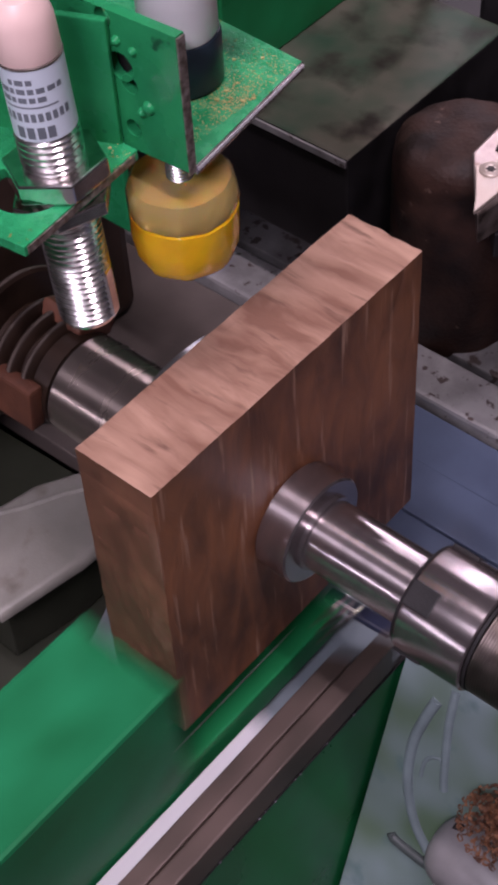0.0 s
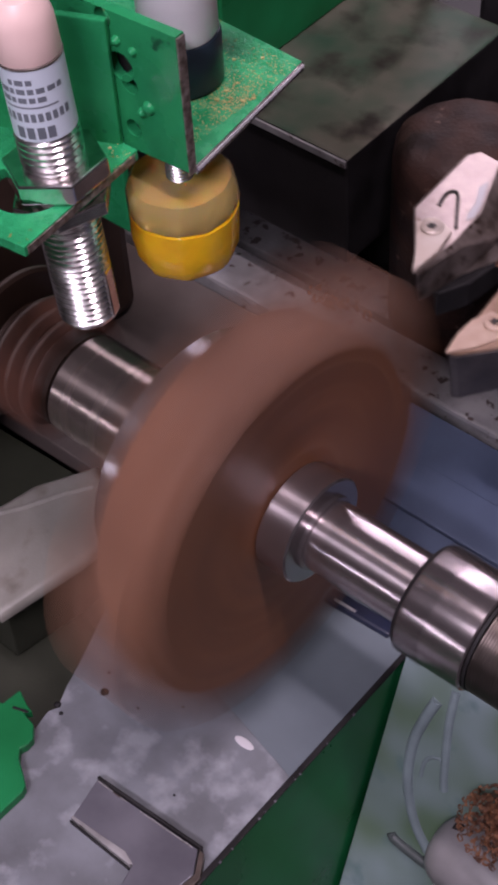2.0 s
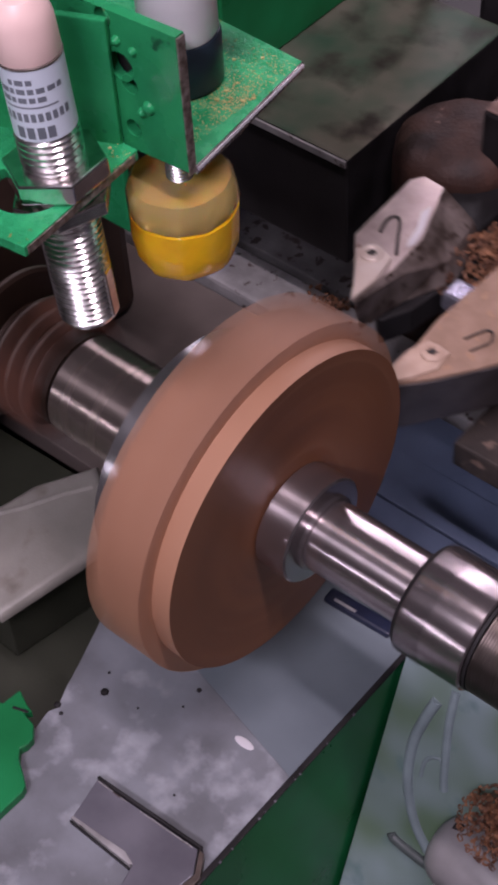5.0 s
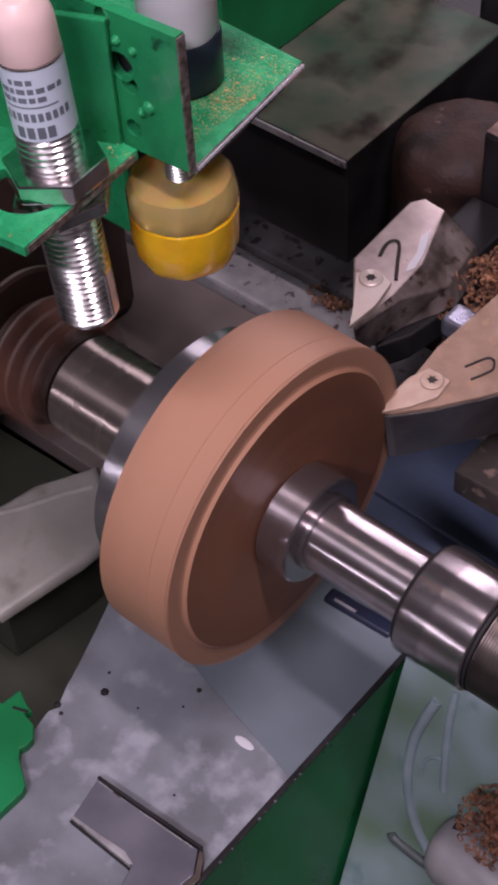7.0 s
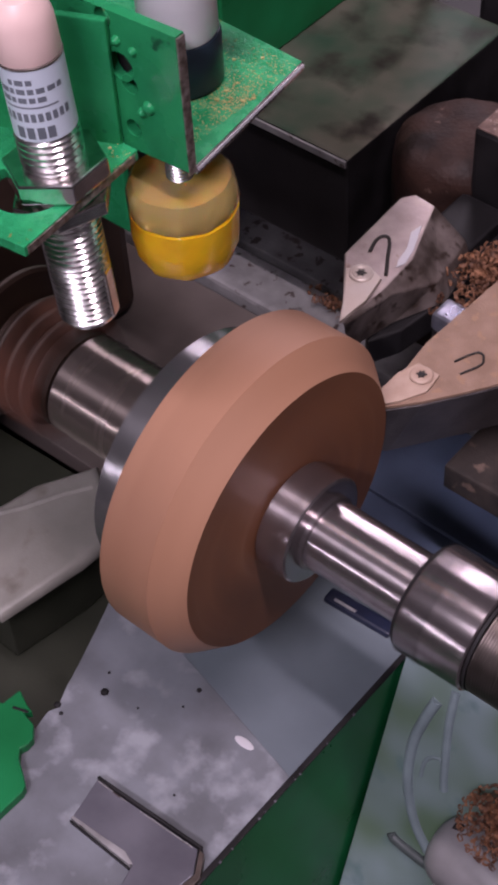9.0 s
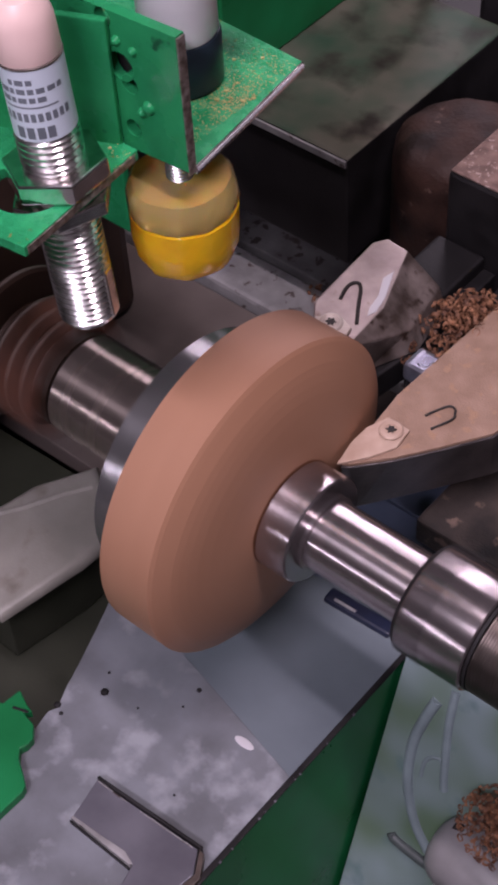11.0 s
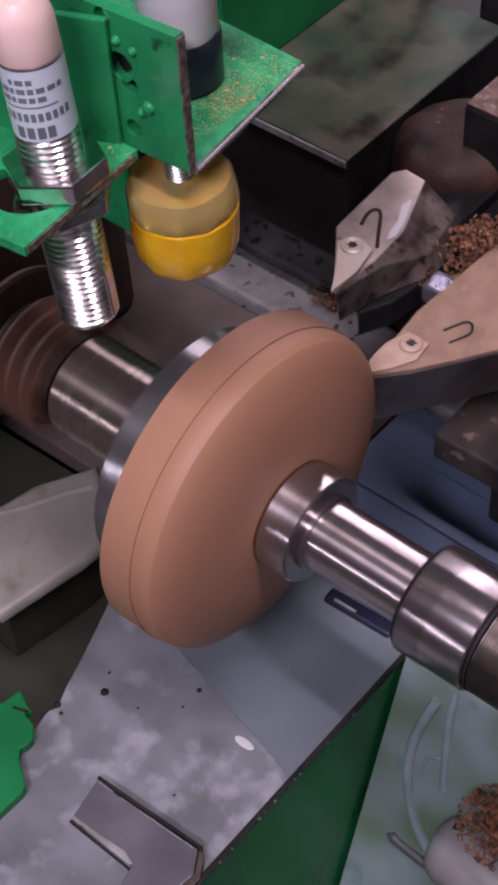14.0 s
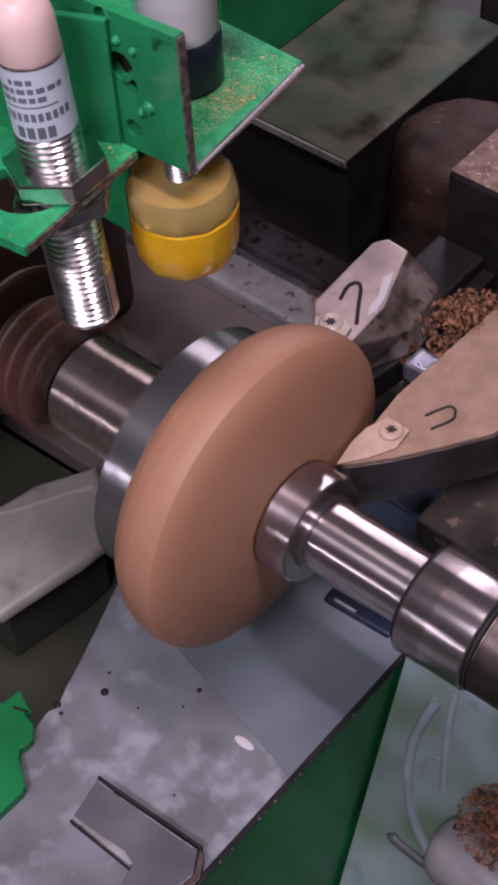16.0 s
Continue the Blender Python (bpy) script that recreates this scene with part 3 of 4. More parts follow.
def sawdust():
    """Loose crumbs of sawdust on the bracket's ledge and plate."""
    rnd = random.Random(4)
    b = bmesh.new()
    for i in range(1500):
        if i < 1300:
            k = rnd.random()
            x, y = -0.003 - abs(rnd.gauss(0, 0.011)), rnd.uniform(-0.016, 0.033)
            y = y if rnd.random() > 0.35 else rnd.gauss(0.008, 0.005)
        else:
            x, y = rnd.uniform(-0.05, -0.013), rnd.gauss(-0.030, 0.004)
        if y > 0.034 or (-0.026 < y < -0.019):
            continue
        s = rnd.uniform(0.00006, 0.00020) if i % 110 else rnd.uniform(0.0004, 0.0006)
        c = box((-s, -s * rnd.uniform(0.4, 1.8), 0), (s, s, s * 0.6), 0)
        b = joined(b, moved(c, pose(x, y, PZ + 0.0001, rnd.uniform(-12, 12), 0, rnd.uniform(0, 180))))
    tagged(part("sawdust", b, dust_mat), "yellow-brown sawdust crumbs on the green ledge", "sawdust", "", "stuff")


sawdust()


def proximity_sensor():
    t = thing("proximity_sensor", pose(-0.0206, -0.0460, 0.1140, 0.4, -3.8, 0), "nickel-plated threaded proximity sensor with grey label and pink cap", "sensor")
    part("tip", lathe([(0.0, 0.0074), (0.0005, 0.0082), (0.0014, 0.0084), (0.0016, 0.0080)], 40, "Z"), chrome, t)
    part("threaded_barrel", thread(0.0014, 0.069, 0.0092, 0.0021, 0.0009, 56), thread_nickel, t, "nickel-plated fine thread")
    part("flat", moved(box((0.0070, -0.0026, 0.0014), (0.00925, 0.0026, 0.0190), 0.0008), Matrix.Rotation(radians(22), 4, "Z")), chrome, t, "smooth flat on the thread")
    for z0, turn in ((0.0425, 10), (0.0514, 34)):
        b = bmesh.new()
        b = prism([(0.0152 * math.cos(math.radians(60 * i + turn)), 0.0152 * math.sin(math.radians(60 * i + turn))) for i in range(6)], z0, z0 + 0.0062 if z0 > 0.05 else z0 + 0.0045, 0.0006, bm=None)
        if z0 > 0.05:
            part("hex_nut", b, chrome, t, "bright hexagon nut")
        else:
            part("lower_nut", b, chrome, t)
    sleeve = part("label", lathe([(0.069, 0.0086), (0.0692, 0.0089), (0.091, 0.0089), (0.0913, 0.0086)], 48, "Z"), plastic_grey, t, "pale grey label sleeve with dark print")
    part("cap", lathe([(0.0914, 0.0085), (0.0925, 0.0088), (0.102, 0.0086), (0.106, 0.0076), (0.1085, 0.0055), (0.1092, 0.002)], 48, "Z"), pink_cap, t, "pink translucent cap")
    part("cap_seam", lathe([(0.0911, 0.0088), (0.0913, 0.00905), (0.0917, 0.00905), (0.0919, 0.0088)], 48, "Z"), bracket_brown, t, "dark seam below the cap")
    part("cable", tube([(0, 0, 0.108), (0, 0, 0.13), (-0.01, -0.005, 0.15), (-0.04, -0.02, 0.17)], 0.0022), slide_dark, t)
    # print that cannot be read: bars wrapped round the label
    small = ((-112, -92), (-89, -80), (-76, -60), (-56, -45), (-41, -26), (-21, -6), (-2, 8))
    for z, h, spans in ((0.0702, 0.0036, ((-93, -78), (-73, -59), (-54, -40), (-36, -22))),
                        (0.0756, 0.0026, tuple((a, a + 9) for a in range(-112, 8, 13))), (0.0798, 0.0005, ((-112, -6),)),
                        (0.0815, 0.0016, small[:5]), (0.0842, 0.0016, small), (0.0869, 0.0016, small[1:4])):
        for a0, a1 in spans:
            b = bmesh.new()
            n = max(2, int((a1 - a0) / 4))
            cols = []
            for i in range(n + 1):
                a = math.radians(a0 + (a1 - a0) * i / n)
                cols.append([b.verts.new((r * math.cos(a), r * math.sin(a), zz)) for r, zz in ((0.00893, z), (0.00893, z + h), (0.0088, z + h), (0.0088, z))])
            for c0, c1 in zip(cols, cols[1:]):
                b.faces.new((c0[0], c1[0], c1[1], c0[1]))
                b.faces.new((c0[1], c1[1], c1[2], c0[2]))
                b.faces.new((c0[3], c1[3], c1[0], c0[0])[::-1])
            part("print_bar", b, ink_soft, sleeve)


proximity_sensor()


def bumper():
    t = thing("rubber_bumper", pose(-0.0098, -0.0130, 0.1195), "translucent amber polyurethane bumper on a threaded stud", "bumper")
    def lumpy(profile, amount, flat):
        b = lathe(profile, 40, "Z")
        for v in b.verts:
            a = math.atan2(v.co.y, v.co.x)
            k = 1 + flat * (math.cos(9 * a + 0.6) * 0.5 + math.cos(4 * a) * 0.5)
            v.co.x *= k
            v.co.y *= k
            v.co += Vector((noise.noise(v.co * 160), noise.noise(v.co * 160 + Vector((5, 0, 0))), 0.5 * noise.noise(v.co * 190 + Vector((0, 8, 0))))) * amount
        return smooth(b, 50)

    b = lumpy([(0.0, 0.0108), (0.0006, 0.0122), (0.0025, 0.0140), (0.0060, 0.0156), (0.0120, 0.0164), (0.0205, 0.0166), (0.0212, 0.0160)], 0.0007, 0.018)
    part("lower_body", b, yellow, t, "deep amber rubber body")
    b = lumpy([(0.0214, 0.0164), (0.0225, 0.0167), (0.0255, 0.0167), (0.0290, 0.0161), (0.0310, 0.0148), (0.0316, 0.0120), (0.0316, 0.0050)], 0.0010, 0.016)
    part("upper_body", b, yellow_pale, t, "clear pale torn rubber top")
    part("stud", moved(thread(0.0, 0.026, 0.0042, 0.0011, 0.0004, 28), pose(0, 0, 0.0200)), steel_dull, t, "threaded steel stud")


bumper()


def air_cylinder():
    t = thing("air_cylinder", pose(-0.0265, 0.0085, PZ), "upright grey air cylinder with a navy base on the green ledge", "cylinder")
    part("base", lathe([(0.0003, 0.0118), (0.001, 0.0124), (0.016, 0.0124), (0.017, 0.0119)], 48, "Z"), navy, t, "dark navy plastic base")
    part("barrel", lathe([(0.017, 0.0113), (0.018, 0.0117), (0.075, 0.0117), (0.076, 0.0113)], 48, "Z"), cyl_grey, t)
    part("clip", box((0.006, 0.0125, 0.030), (0.016, 0.0185, 0.062), 0.001), orange, t, "orange plastic clip")


air_cylinder()


# ---- spindle, workpiece and live centre: all turn together about x ----
def drive_spindle():
    t = thing("drive_spindle", pose(0, 0, 0), "turned steel drive spindle with round faceplate", "spindle")
    part("faceplate", lathe([(-0.0340, 0.0490), (-0.0335, 0.0500), (-0.0175, 0.0500), (-0.0168, 0.0492)], 96), steel_dull, t, "round steel faceplate")
    part("shank", lathe([(-0.0880, 0.0195), (-0.0868, 0.0208), (-0.0342, 0.0208)], 64), steel_stained, t, "oil-stained brownish shank")
    part("collar", lathe([(-0.120, 0.0205), (-0.0884, 0.0205)], 48), ring_brown, t, "brown oily collar")
    for a, r in ((-0.0985, 0.0235), (-0.1055, 0.0245), (-0.1125, 0.0255), (-0.1240, 0.0330), (-0.1380, 0.0400)):
        rib = part("ring", lathe([(a - 0.0030, 0.0206), (a - 0.0022, r - 0.0006), (a - 0.0014, r), (a + 0.0006, r), (a + 0.0016, r - 0.0012), (a + 0.0024, 0.0206)], 64), ring_brown, t)
        part("worn_crest", lathe([(a - 0.0012, r - 0.0001), (a - 0.0010, r + 0.0002), (a + 0.0002, r + 0.0002), (a + 0.0004, r - 0.0001)], 64), bracket_brown, rib, "thin worn crest")
    part("boss", lathe([(-0.158, 0.036), (-0.141, 0.036)], 48), brown_dirty, t)
    for k in range(3):
        b = box((-0.112, -0.010, 0.0190), (-0.0905, 0.010, 0.0262), 0.0015)
        part("jaw", moved(b, Matrix.Rotation(radians(120 * k + 84), 4, "X")), jaw_red, t, "red-brown rusty clamping jaw")
    return t


def live_centre():
    t = thing("live_centre", pose(0, 0, 0), "polished steel live centre pressing on the wood", "live centre")
    part("nose", lathe([(0.0166, 0.0206), (0.0172, 0.0213), (0.0296, 0.0213), (0.0303, 0.0206), (0.0305, 0.0180)], 72), steel, t, "short polished nose")
    part("shaft", lathe([(0.0306, 0.0150), (0.0325, 0.0150), (0.0328, 0.0138), (0.0748, 0.0138)], 64), steel, t)
    b = lathe([(0.0764, 0.0180), (0.0766, 0.0204), (0.0772, 0.0207), (0.1030, 0.0207), (0.1036, 0.0200), (0.1038, 0.0150)], 72)
    part("sleeve", b, steel, t, "bright steel sleeve with dark slots")
    part("gap_ring", lathe([(0.0749, 0.0170), (0.0750, 0.0196), (0.0762, 0.0200), (0.0763, 0.0170)], 64), slide_dark, t, "dark gap before the sleeve")
    part("gap_ring", lathe([(0.1039, 0.0170), (0.1040, 0.0196), (0.1052, 0.0196), (0.1053, 0.0170)], 64), slide_dark, t, "dark gap behind the sleeve")
    for k in range(4):
        b = moved(box((0.0762, -0.0046, 0.0180), (0.0868, 0.0046, 0.02095), 0.0004), Matrix.Rotation(radians(90 * k + 125 - 90), 4, "X"))
        part("slot", b, slide_dark, t, "dark slot")
    prof = []
    a = 0.1055
    while a < 0.150:
        prof += [(a, 0.0192), (a + 0.0004, 0.0194), (a + 0.0007, 0.0194)]
        a += 0.0010
    part("threaded_end", lathe(prof, 56), steel_brown, t, "dark threaded end")
    part("quill", lathe([(0.151, 0.026), (0.152, 0.027), (0.40, 0.027)], 56), steel_dull, t)
    return t


HALF = 0.0162
OY, OZ, SY, SZ = 0.0050, 0.0028, 0.0700, 0.0688


def board(th, x=0.0):
    """Distance from the axis to the rough-sawn board's edge in the direction th."""
    c, s = math.cos(th), math.sin(th)
    ry = ((SY + OY) / c) if c > 1e-9 else ((OY - SY) / c if c < -1e-9 else 9)
    rz = ((SZ + OZ) / s) if s > 1e-9 else ((OZ - SZ) / s if s < -1e-9 else 9)
    rough = noise.noise(Vector((x * 240, 9 * math.cos(th), 9 * math.sin(th)))) * 0.0006
    return min(ry, rz) + rough


CORNERS = [math.atan2(OZ + b * SZ, OY + a * SY) for a, b in ((1, 1), (-1, 1), (-1, -1), (1, -1))]


def curve(pts):
    xs, rs = [p[0] / 1000 for p in pts], [p[1] / 1000 for p in pts]
    return lambda x: float(np.interp(x, xs, rs))


CYL = 0.065
cut_chamfer = curve([(-17, 65), (6, 65), (16.2, 56.2)])
DOME = [(-5.5, 64.1), (0, 64.6), (3, 64.3), (6, 63.0), (9, 58.4), (11.5, 52.0), (13.5, 44.6), (15, 35.6), (16.2, 21.5)]
cut_rough = curve([(-17, 65), (6, 65), (8, 61.2), (10, 57.2), (11.5, 53.0), (13.5, 45.2)] + DOME[7:])
cut_dome = curve([(-17, 65), (-5.6, 65)] + DOME)
cut_last = curve([(-17, 57.0), (-14.5, 59.5), (-11, 62.0)] + DOME)
LEVELS = [lambda x, th: board(th, x)] + [lambda x, th, r=r: min(board(th, x), r) for r in (0.092, 0.083, 0.0717, CYL)] + \
         [lambda x, th, f=f: f(x) for f in (cut_chamfer, cut_rough, cut_dome, cut_last)]


def shell(inner, outer, x0, x1, a0, a1, corners=()):
    """The solid between two levels from x0 to x1 and from angle a0 to a1; None where they meet."""
    nx = max(1, round((x1 - x0) / 0.0012))
    na = max(2, round((a1 - a0) / radians(3)))
    angles = sorted([a0 + (a1 - a0) * i / na for i in range(na + 1)] + [c for c in corners if a0 < c < a1])
    xs = [x0 + (x1 - x0) * i / nx for i in range(nx + 1)]
    keep = [max(outer(x, a) - inner(x, a) for x in xs) > 0.00012 for a in angles]
    if not any(keep):
        return None, 0
    first, last = keep.index(True), len(keep) - 1 - keep[::-1].index(True)
    angles = angles[max(0, first - 1):last + 2]
    b = bmesh.new()
    top = 0
    grid = {}
    for i, x in enumerate(xs):
        for j, a in enumerate(angles):
            ri, ro = inner(x, a), outer(x, a)
            ro = max(ro, ri + 0.00002)
            top = max(top, ro)
            grid[i, j] = (b.verts.new((x, ri * math.cos(a), ri * math.sin(a))), b.verts.new((x, ro * math.cos(a), ro * math.sin(a))))
    I, J = len(xs) - 1, len(angles) - 1
    for i in range(I):
        for j in range(J):
            p, q, r, s = grid[i, j], grid[i, j + 1], grid[i + 1, j + 1], grid[i + 1, j]
            b.faces.new((p[1], s[1], r[1], q[1])).smooth = True
            b.faces.new((p[0], q[0], r[0], s[0]))
    for j in range(J):
        for i in (0, I):
            p, q = grid[i, j], grid[i, j + 1]
            b.faces.new((p[0], p[1], q[1], q[0]))
    for i in range(I):
        for j in (0, J):
            p, q = grid[i, j], grid[i + 1, j]
            b.faces.new((p[0], q[0], q[1], p[1]))
    bmesh.ops.recalc_face_normals(b, faces=b.faces)
    for e in b.edges:
        if len(e.link_faces) == 2 and e.calc_face_angle(0) > radians(20):
            e.smooth = False
    return b, top


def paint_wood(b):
    """0: fresh turned, 1: weathered board face, 2: fresh sawn edge, 3: darker -y and lower edges."""
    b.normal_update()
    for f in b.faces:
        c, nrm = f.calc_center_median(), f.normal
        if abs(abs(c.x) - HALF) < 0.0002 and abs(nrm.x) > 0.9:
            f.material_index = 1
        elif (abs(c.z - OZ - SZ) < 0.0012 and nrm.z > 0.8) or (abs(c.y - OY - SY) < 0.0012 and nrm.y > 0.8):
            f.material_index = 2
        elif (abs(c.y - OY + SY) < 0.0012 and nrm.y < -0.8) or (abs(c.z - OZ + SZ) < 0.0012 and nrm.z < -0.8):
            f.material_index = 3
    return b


WOODS = [wood_turned, wood_weathered, wood_sawn, wood_dark_edge]
# each cut: outer level, inner level, when the cutter reaches x, slices from the tail end to the head end, sectors
X = HALF
CUTS = [
    (0, 1, lambda x: 1.02 + (0.0165 - x) / 0.046, [-X, -0.0108, -0.0054, 0, 0.0054, 0.0108, X], 4),
    (1, 2, lambda x: 2.27 + (0.0155 - x) / 0.0464, [-X, -0.0122, -0.0081, -0.0041, 0, 0.0041, 0.0081, 0.0122, X], 4),
    (2, 3, lambda x: 3.47 + (0.0155 - x) / 0.0455, [-X, -0.0122, -0.0081, -0.0041, 0, 0.0041, 0.0081, 0.0122, X], 4),
    (3, 4, lambda x: 4.85 + (0.0155 - x) / 0.045, [-X, -0.0081, 0, 0.0081, X], 6),
    (4, 5, lambda x: 6.95 + (0.0155 - x) / 0.0115, [0.0060, 0.0072, 0.0085, 0.0098, 0.0111, 0.0124, 0.0137, 0.0150, X], 6),
    (5, 6, lambda x: 9.5 + (x - 0.005) / 0.0075, [0.0060, 0.0090, 0.0120, 0.0142, 0.0154, X], 6),
    (6, 7, lambda x: float(np.interp(-x * 1000, [-17.8, -15.8, -12.6, -9.0, -4.1, 2.0, 5.6], [11.5, 12.0, 12.5, 13.0, 13.5, 14.0, 14.3])), [-0.0056 + 0.00103 * i for i in range(21)], 6),
    (7, 8, lambda x: 15.6 + (x + 0.0162) / 0.035, [-X, -0.0125, -0.0090, -0.0056], 6),
]


def workpiece():
    t = thing("wood_workpiece", pose(0, 0, 0), "reddish-brown wooden block turned to a round dome between centres", "wood block")
    segments = []
    b, _ = shell(lambda x, a: 0.004, LEVELS[-1], -X, X, -math.pi, math.pi)
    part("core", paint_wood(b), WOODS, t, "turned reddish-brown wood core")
    for outer, inner, when, slices, sectors in CUTS:
        start = CORNERS[0] - math.pi / 4 if sectors == 4 else 0
        for x0, x1 in zip(slices, slices[1:]):
            for k in range(sectors):
                a0 = start + 2 * math.pi * k / sectors
                a1 = a0 + 2 * math.pi / sectors
                turns = [c + 2 * math.pi * w for c in CORNERS for w in (-1, 0, 1)]
                b, top = shell(LEVELS[inner], LEVELS[outer], x0, x1, a0, a1, turns)
                if b is None:
                    continue
                am = (a0 + a1) / 2
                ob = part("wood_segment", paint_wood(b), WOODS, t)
                d = max(0.0, top - 0.034)
                sunk = Matrix.Translation((-(x0 + x1) / 2, -d * math.cos(am), -d * math.sin(am)))
                segments.append((ob, when((x0 + x1) / 2), sunk))
    return t, segments


spindle, centre = drive_spindle(), live_centre()
block, segments = workpiece()


# ---- tool carriage ----
HOOK = [(-58.3, 44.1), (-60.2, 50.0), (-60.1, 54.0), (-57.8, 55.6), (-54.8, 52.9), (-50.8, 46.4), (-44.5, 36.8)]
SHINE = [(-51.0, 70.0), (-47.4, 62.0), (-44.4, 55.0), (-42.6, 47.0), (-44.0, 43.0), (-46.0, 47.0), (-47.5, 55.0), (-52.0, 64.0)]


def carriage():
    t = thing("tool_carriage", pose(0, 0, 0), "dark steel tool carriage with two dusty cutting tools", "tool carriage")
    part("base_plate", box((0.009, 0.0058, -0.064), (0.34, 0.30, -0.050), 0.0015), dusty_black, t, "black oily carriage plate")
    part("base_foot", box((0.03, 0.02, -0.104), (0.33, 0.30, -0.0642), 0.0015), slide_dark, t)
    part("tool_post", box((-0.0575, 0.1150, -0.046), (0.14, 0.24, 0.0192), 0.002), slide_dark, t, "black tool post")
    part("post_neck", box((-0.03, 0.135, -0.0498), (0.12, 0.23, -0.0462), 0.001), slide_dark, t)
    part("post_dust", box((-0.0565, 0.1155, 0.0194), (0.1395, 0.2395, 0.0202), 0.0003), tool_dusty_pink, t, "pinkish sawdust film on the post")
    # straight tool that works towards the tail end
    top = [(-0.0058, -0.0230), (-0.0028, -0.0215), (0.0075, -0.0098), (0.0180, 0.0050), (0.0300, 0.0230), (0.0340, 0.0400), (0.0340, 0.1145), (-0.0060, 0.1145), (-0.0080, 0.0700), (-0.0105, 0.0170)]
    b = prism(top, -0.029, -0.0022, 0.0006)
    for v in b.verts:
        if v.co.z < -0.01:
            v.co.y += 0.004 if v.co.y < 0.03 else 0
            v.co.x -= 0.002 if v.co.y < 0.04 and v.co.x > 0 else 0
    holder = part("straight_holder", b, tool_side, t, "dark steel tool holder")
    inner = [(-0.0055, -0.0222), (-0.0030, -0.0208), (0.0070, -0.0094), (0.0175, 0.0052), (0.0294, 0.0232), (0.0334, 0.0402), (0.0334, 0.1095), (-0.0056, 0.1095), (-0.0075, 0.0700), (-0.0099, 0.0170)]
    part("holder_top", prism(inner, -0.0021, -0.0005, 0.0004), tool_dusty, holder, "holder top coated with tan sawdust")
    part("insert", prism([(-0.0062, -0.0244), (0.0010, -0.0150), (0.0062, -0.0050), (0.0050, 0.0048), (-0.0050, 0.0052), (-0.0084, -0.0040), (-0.0084, -0.0130)], -0.0004, 0.0008, 0.0003), carbide_dusty, holder, "dusty pale carbide insert")
    part("insert_screw", lathe([(0.0013, 0.0046), (0.0018, 0.0046), (0.0022, 0.0040), (0.0020, 0.0026), (0.0016, 0.0024)], 32, "Z"), carbide_dusty, holder, "round insert screw")
    part("screw_socket", prism([((0.0021 if i % 2 else 0.0011) * math.cos(math.pi * i / 6), (0.0021 if i % 2 else 0.0011) * math.sin(math.pi * i / 6)) for i in range(12)], 0.0017, 0.0023, 0), socket_dark, holder, "star-shaped dark socket")
    b = tube(bent([(0.0048, 0.0147, -0.0002), (0.0070, 0.0200, -0.0001), (0.0092, 0.0237, 0.0001), (0.0115, 0.0240, 0.0001), (0.0130, 0.0222, 0.0001), (0.0138, 0.0190, -0.0001), (0.0103, 0.0107, -0.0003)]), 0.0005)
    part("clamp_groove", b, socket_dark, holder, "dark hooked groove")
    # cranked tool that works at the head end
    b = bmesh.new()
    rows = [[(-0.0420, 0.0045), (-0.0660, 0.0372), (-0.0685, 0.0790), (-0.0650, 0.0843), (-0.0541, 0.0834), (-0.0419, 0.0510), (-0.0405, 0.0300)],
            [(-0.0415, 0.0052), (-0.0665, 0.0374), (-0.0692, 0.0795), (-0.0652, 0.0852), (-0.0378, 0.0840), (-0.0320, 0.0560), (-0.0380, 0.0320)],
            [(-0.0440, 0.0110), (-0.0660, 0.0400), (-0.0690, 0.0800), (-0.0650, 0.0850), (-0.0340, 0.0840), (-0.0290, 0.0580), (-0.0390, 0.0350)]]
    heights = [[0, 0, 0, 0, 0, 0, 0], [-0.0012, -0.0012, -0.0012, -0.0012, -0.0110, -0.0105, -0.0030], [-0.022] * 7]
    rings = [[b.verts.new((x, y, z)) for (x, y), z in zip(r, h)] for r, h in zip(rows, heights)]
    for lo, hi in zip(rings, rings[1:]):
        for i in range(7):
            b.faces.new((lo[i], lo[(i + 1) % 7], hi[(i + 1) % 7], hi[i]))
    b.faces.new(rings[0])
    b.faces.new(rings[-1][::-1])
    bmesh.ops.recalc_face_normals(b, faces=b.faces)
    bmesh.ops.bevel(b, geom=b.edges[:], offset=0.0007, segments=2, affect="EDGES", profile=0.6)
    holder = part("cranked_holder", b, [tool_facet, tool_steel], t, "faceted tool holder, lighter on top, with brown stains")
    # upward faces take the lighter steel, all other facets the darker blotched one
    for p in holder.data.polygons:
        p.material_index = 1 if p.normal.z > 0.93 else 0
    # the bright reflection on the holder's top, laid on as a pale strip
    part("holder_shine", prism([(x / 1000, y / 1000) for x, y in SHINE], 0.0001, 0.0005, 0.0002), pale_metal, holder, "pale strip put in as a bright reflection")
    part("holder_shank", box((-0.060, 0.074, -0.034), (-0.036, 0.1145, -0.016), 0.0015), slide_dark, t)
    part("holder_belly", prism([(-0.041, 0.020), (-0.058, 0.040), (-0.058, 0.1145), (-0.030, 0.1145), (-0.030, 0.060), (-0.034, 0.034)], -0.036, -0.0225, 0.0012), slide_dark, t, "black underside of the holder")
    part("insert", prism([(-0.0422, 0.0032), (-0.0480, 0.0130), (-0.0590, 0.0290), (-0.0530, 0.0360), (-0.0440, 0.0330), (-0.0412, 0.0190)], 0.0002, 0.0020, 0.0004), carbide, holder, "pale carbide insert")
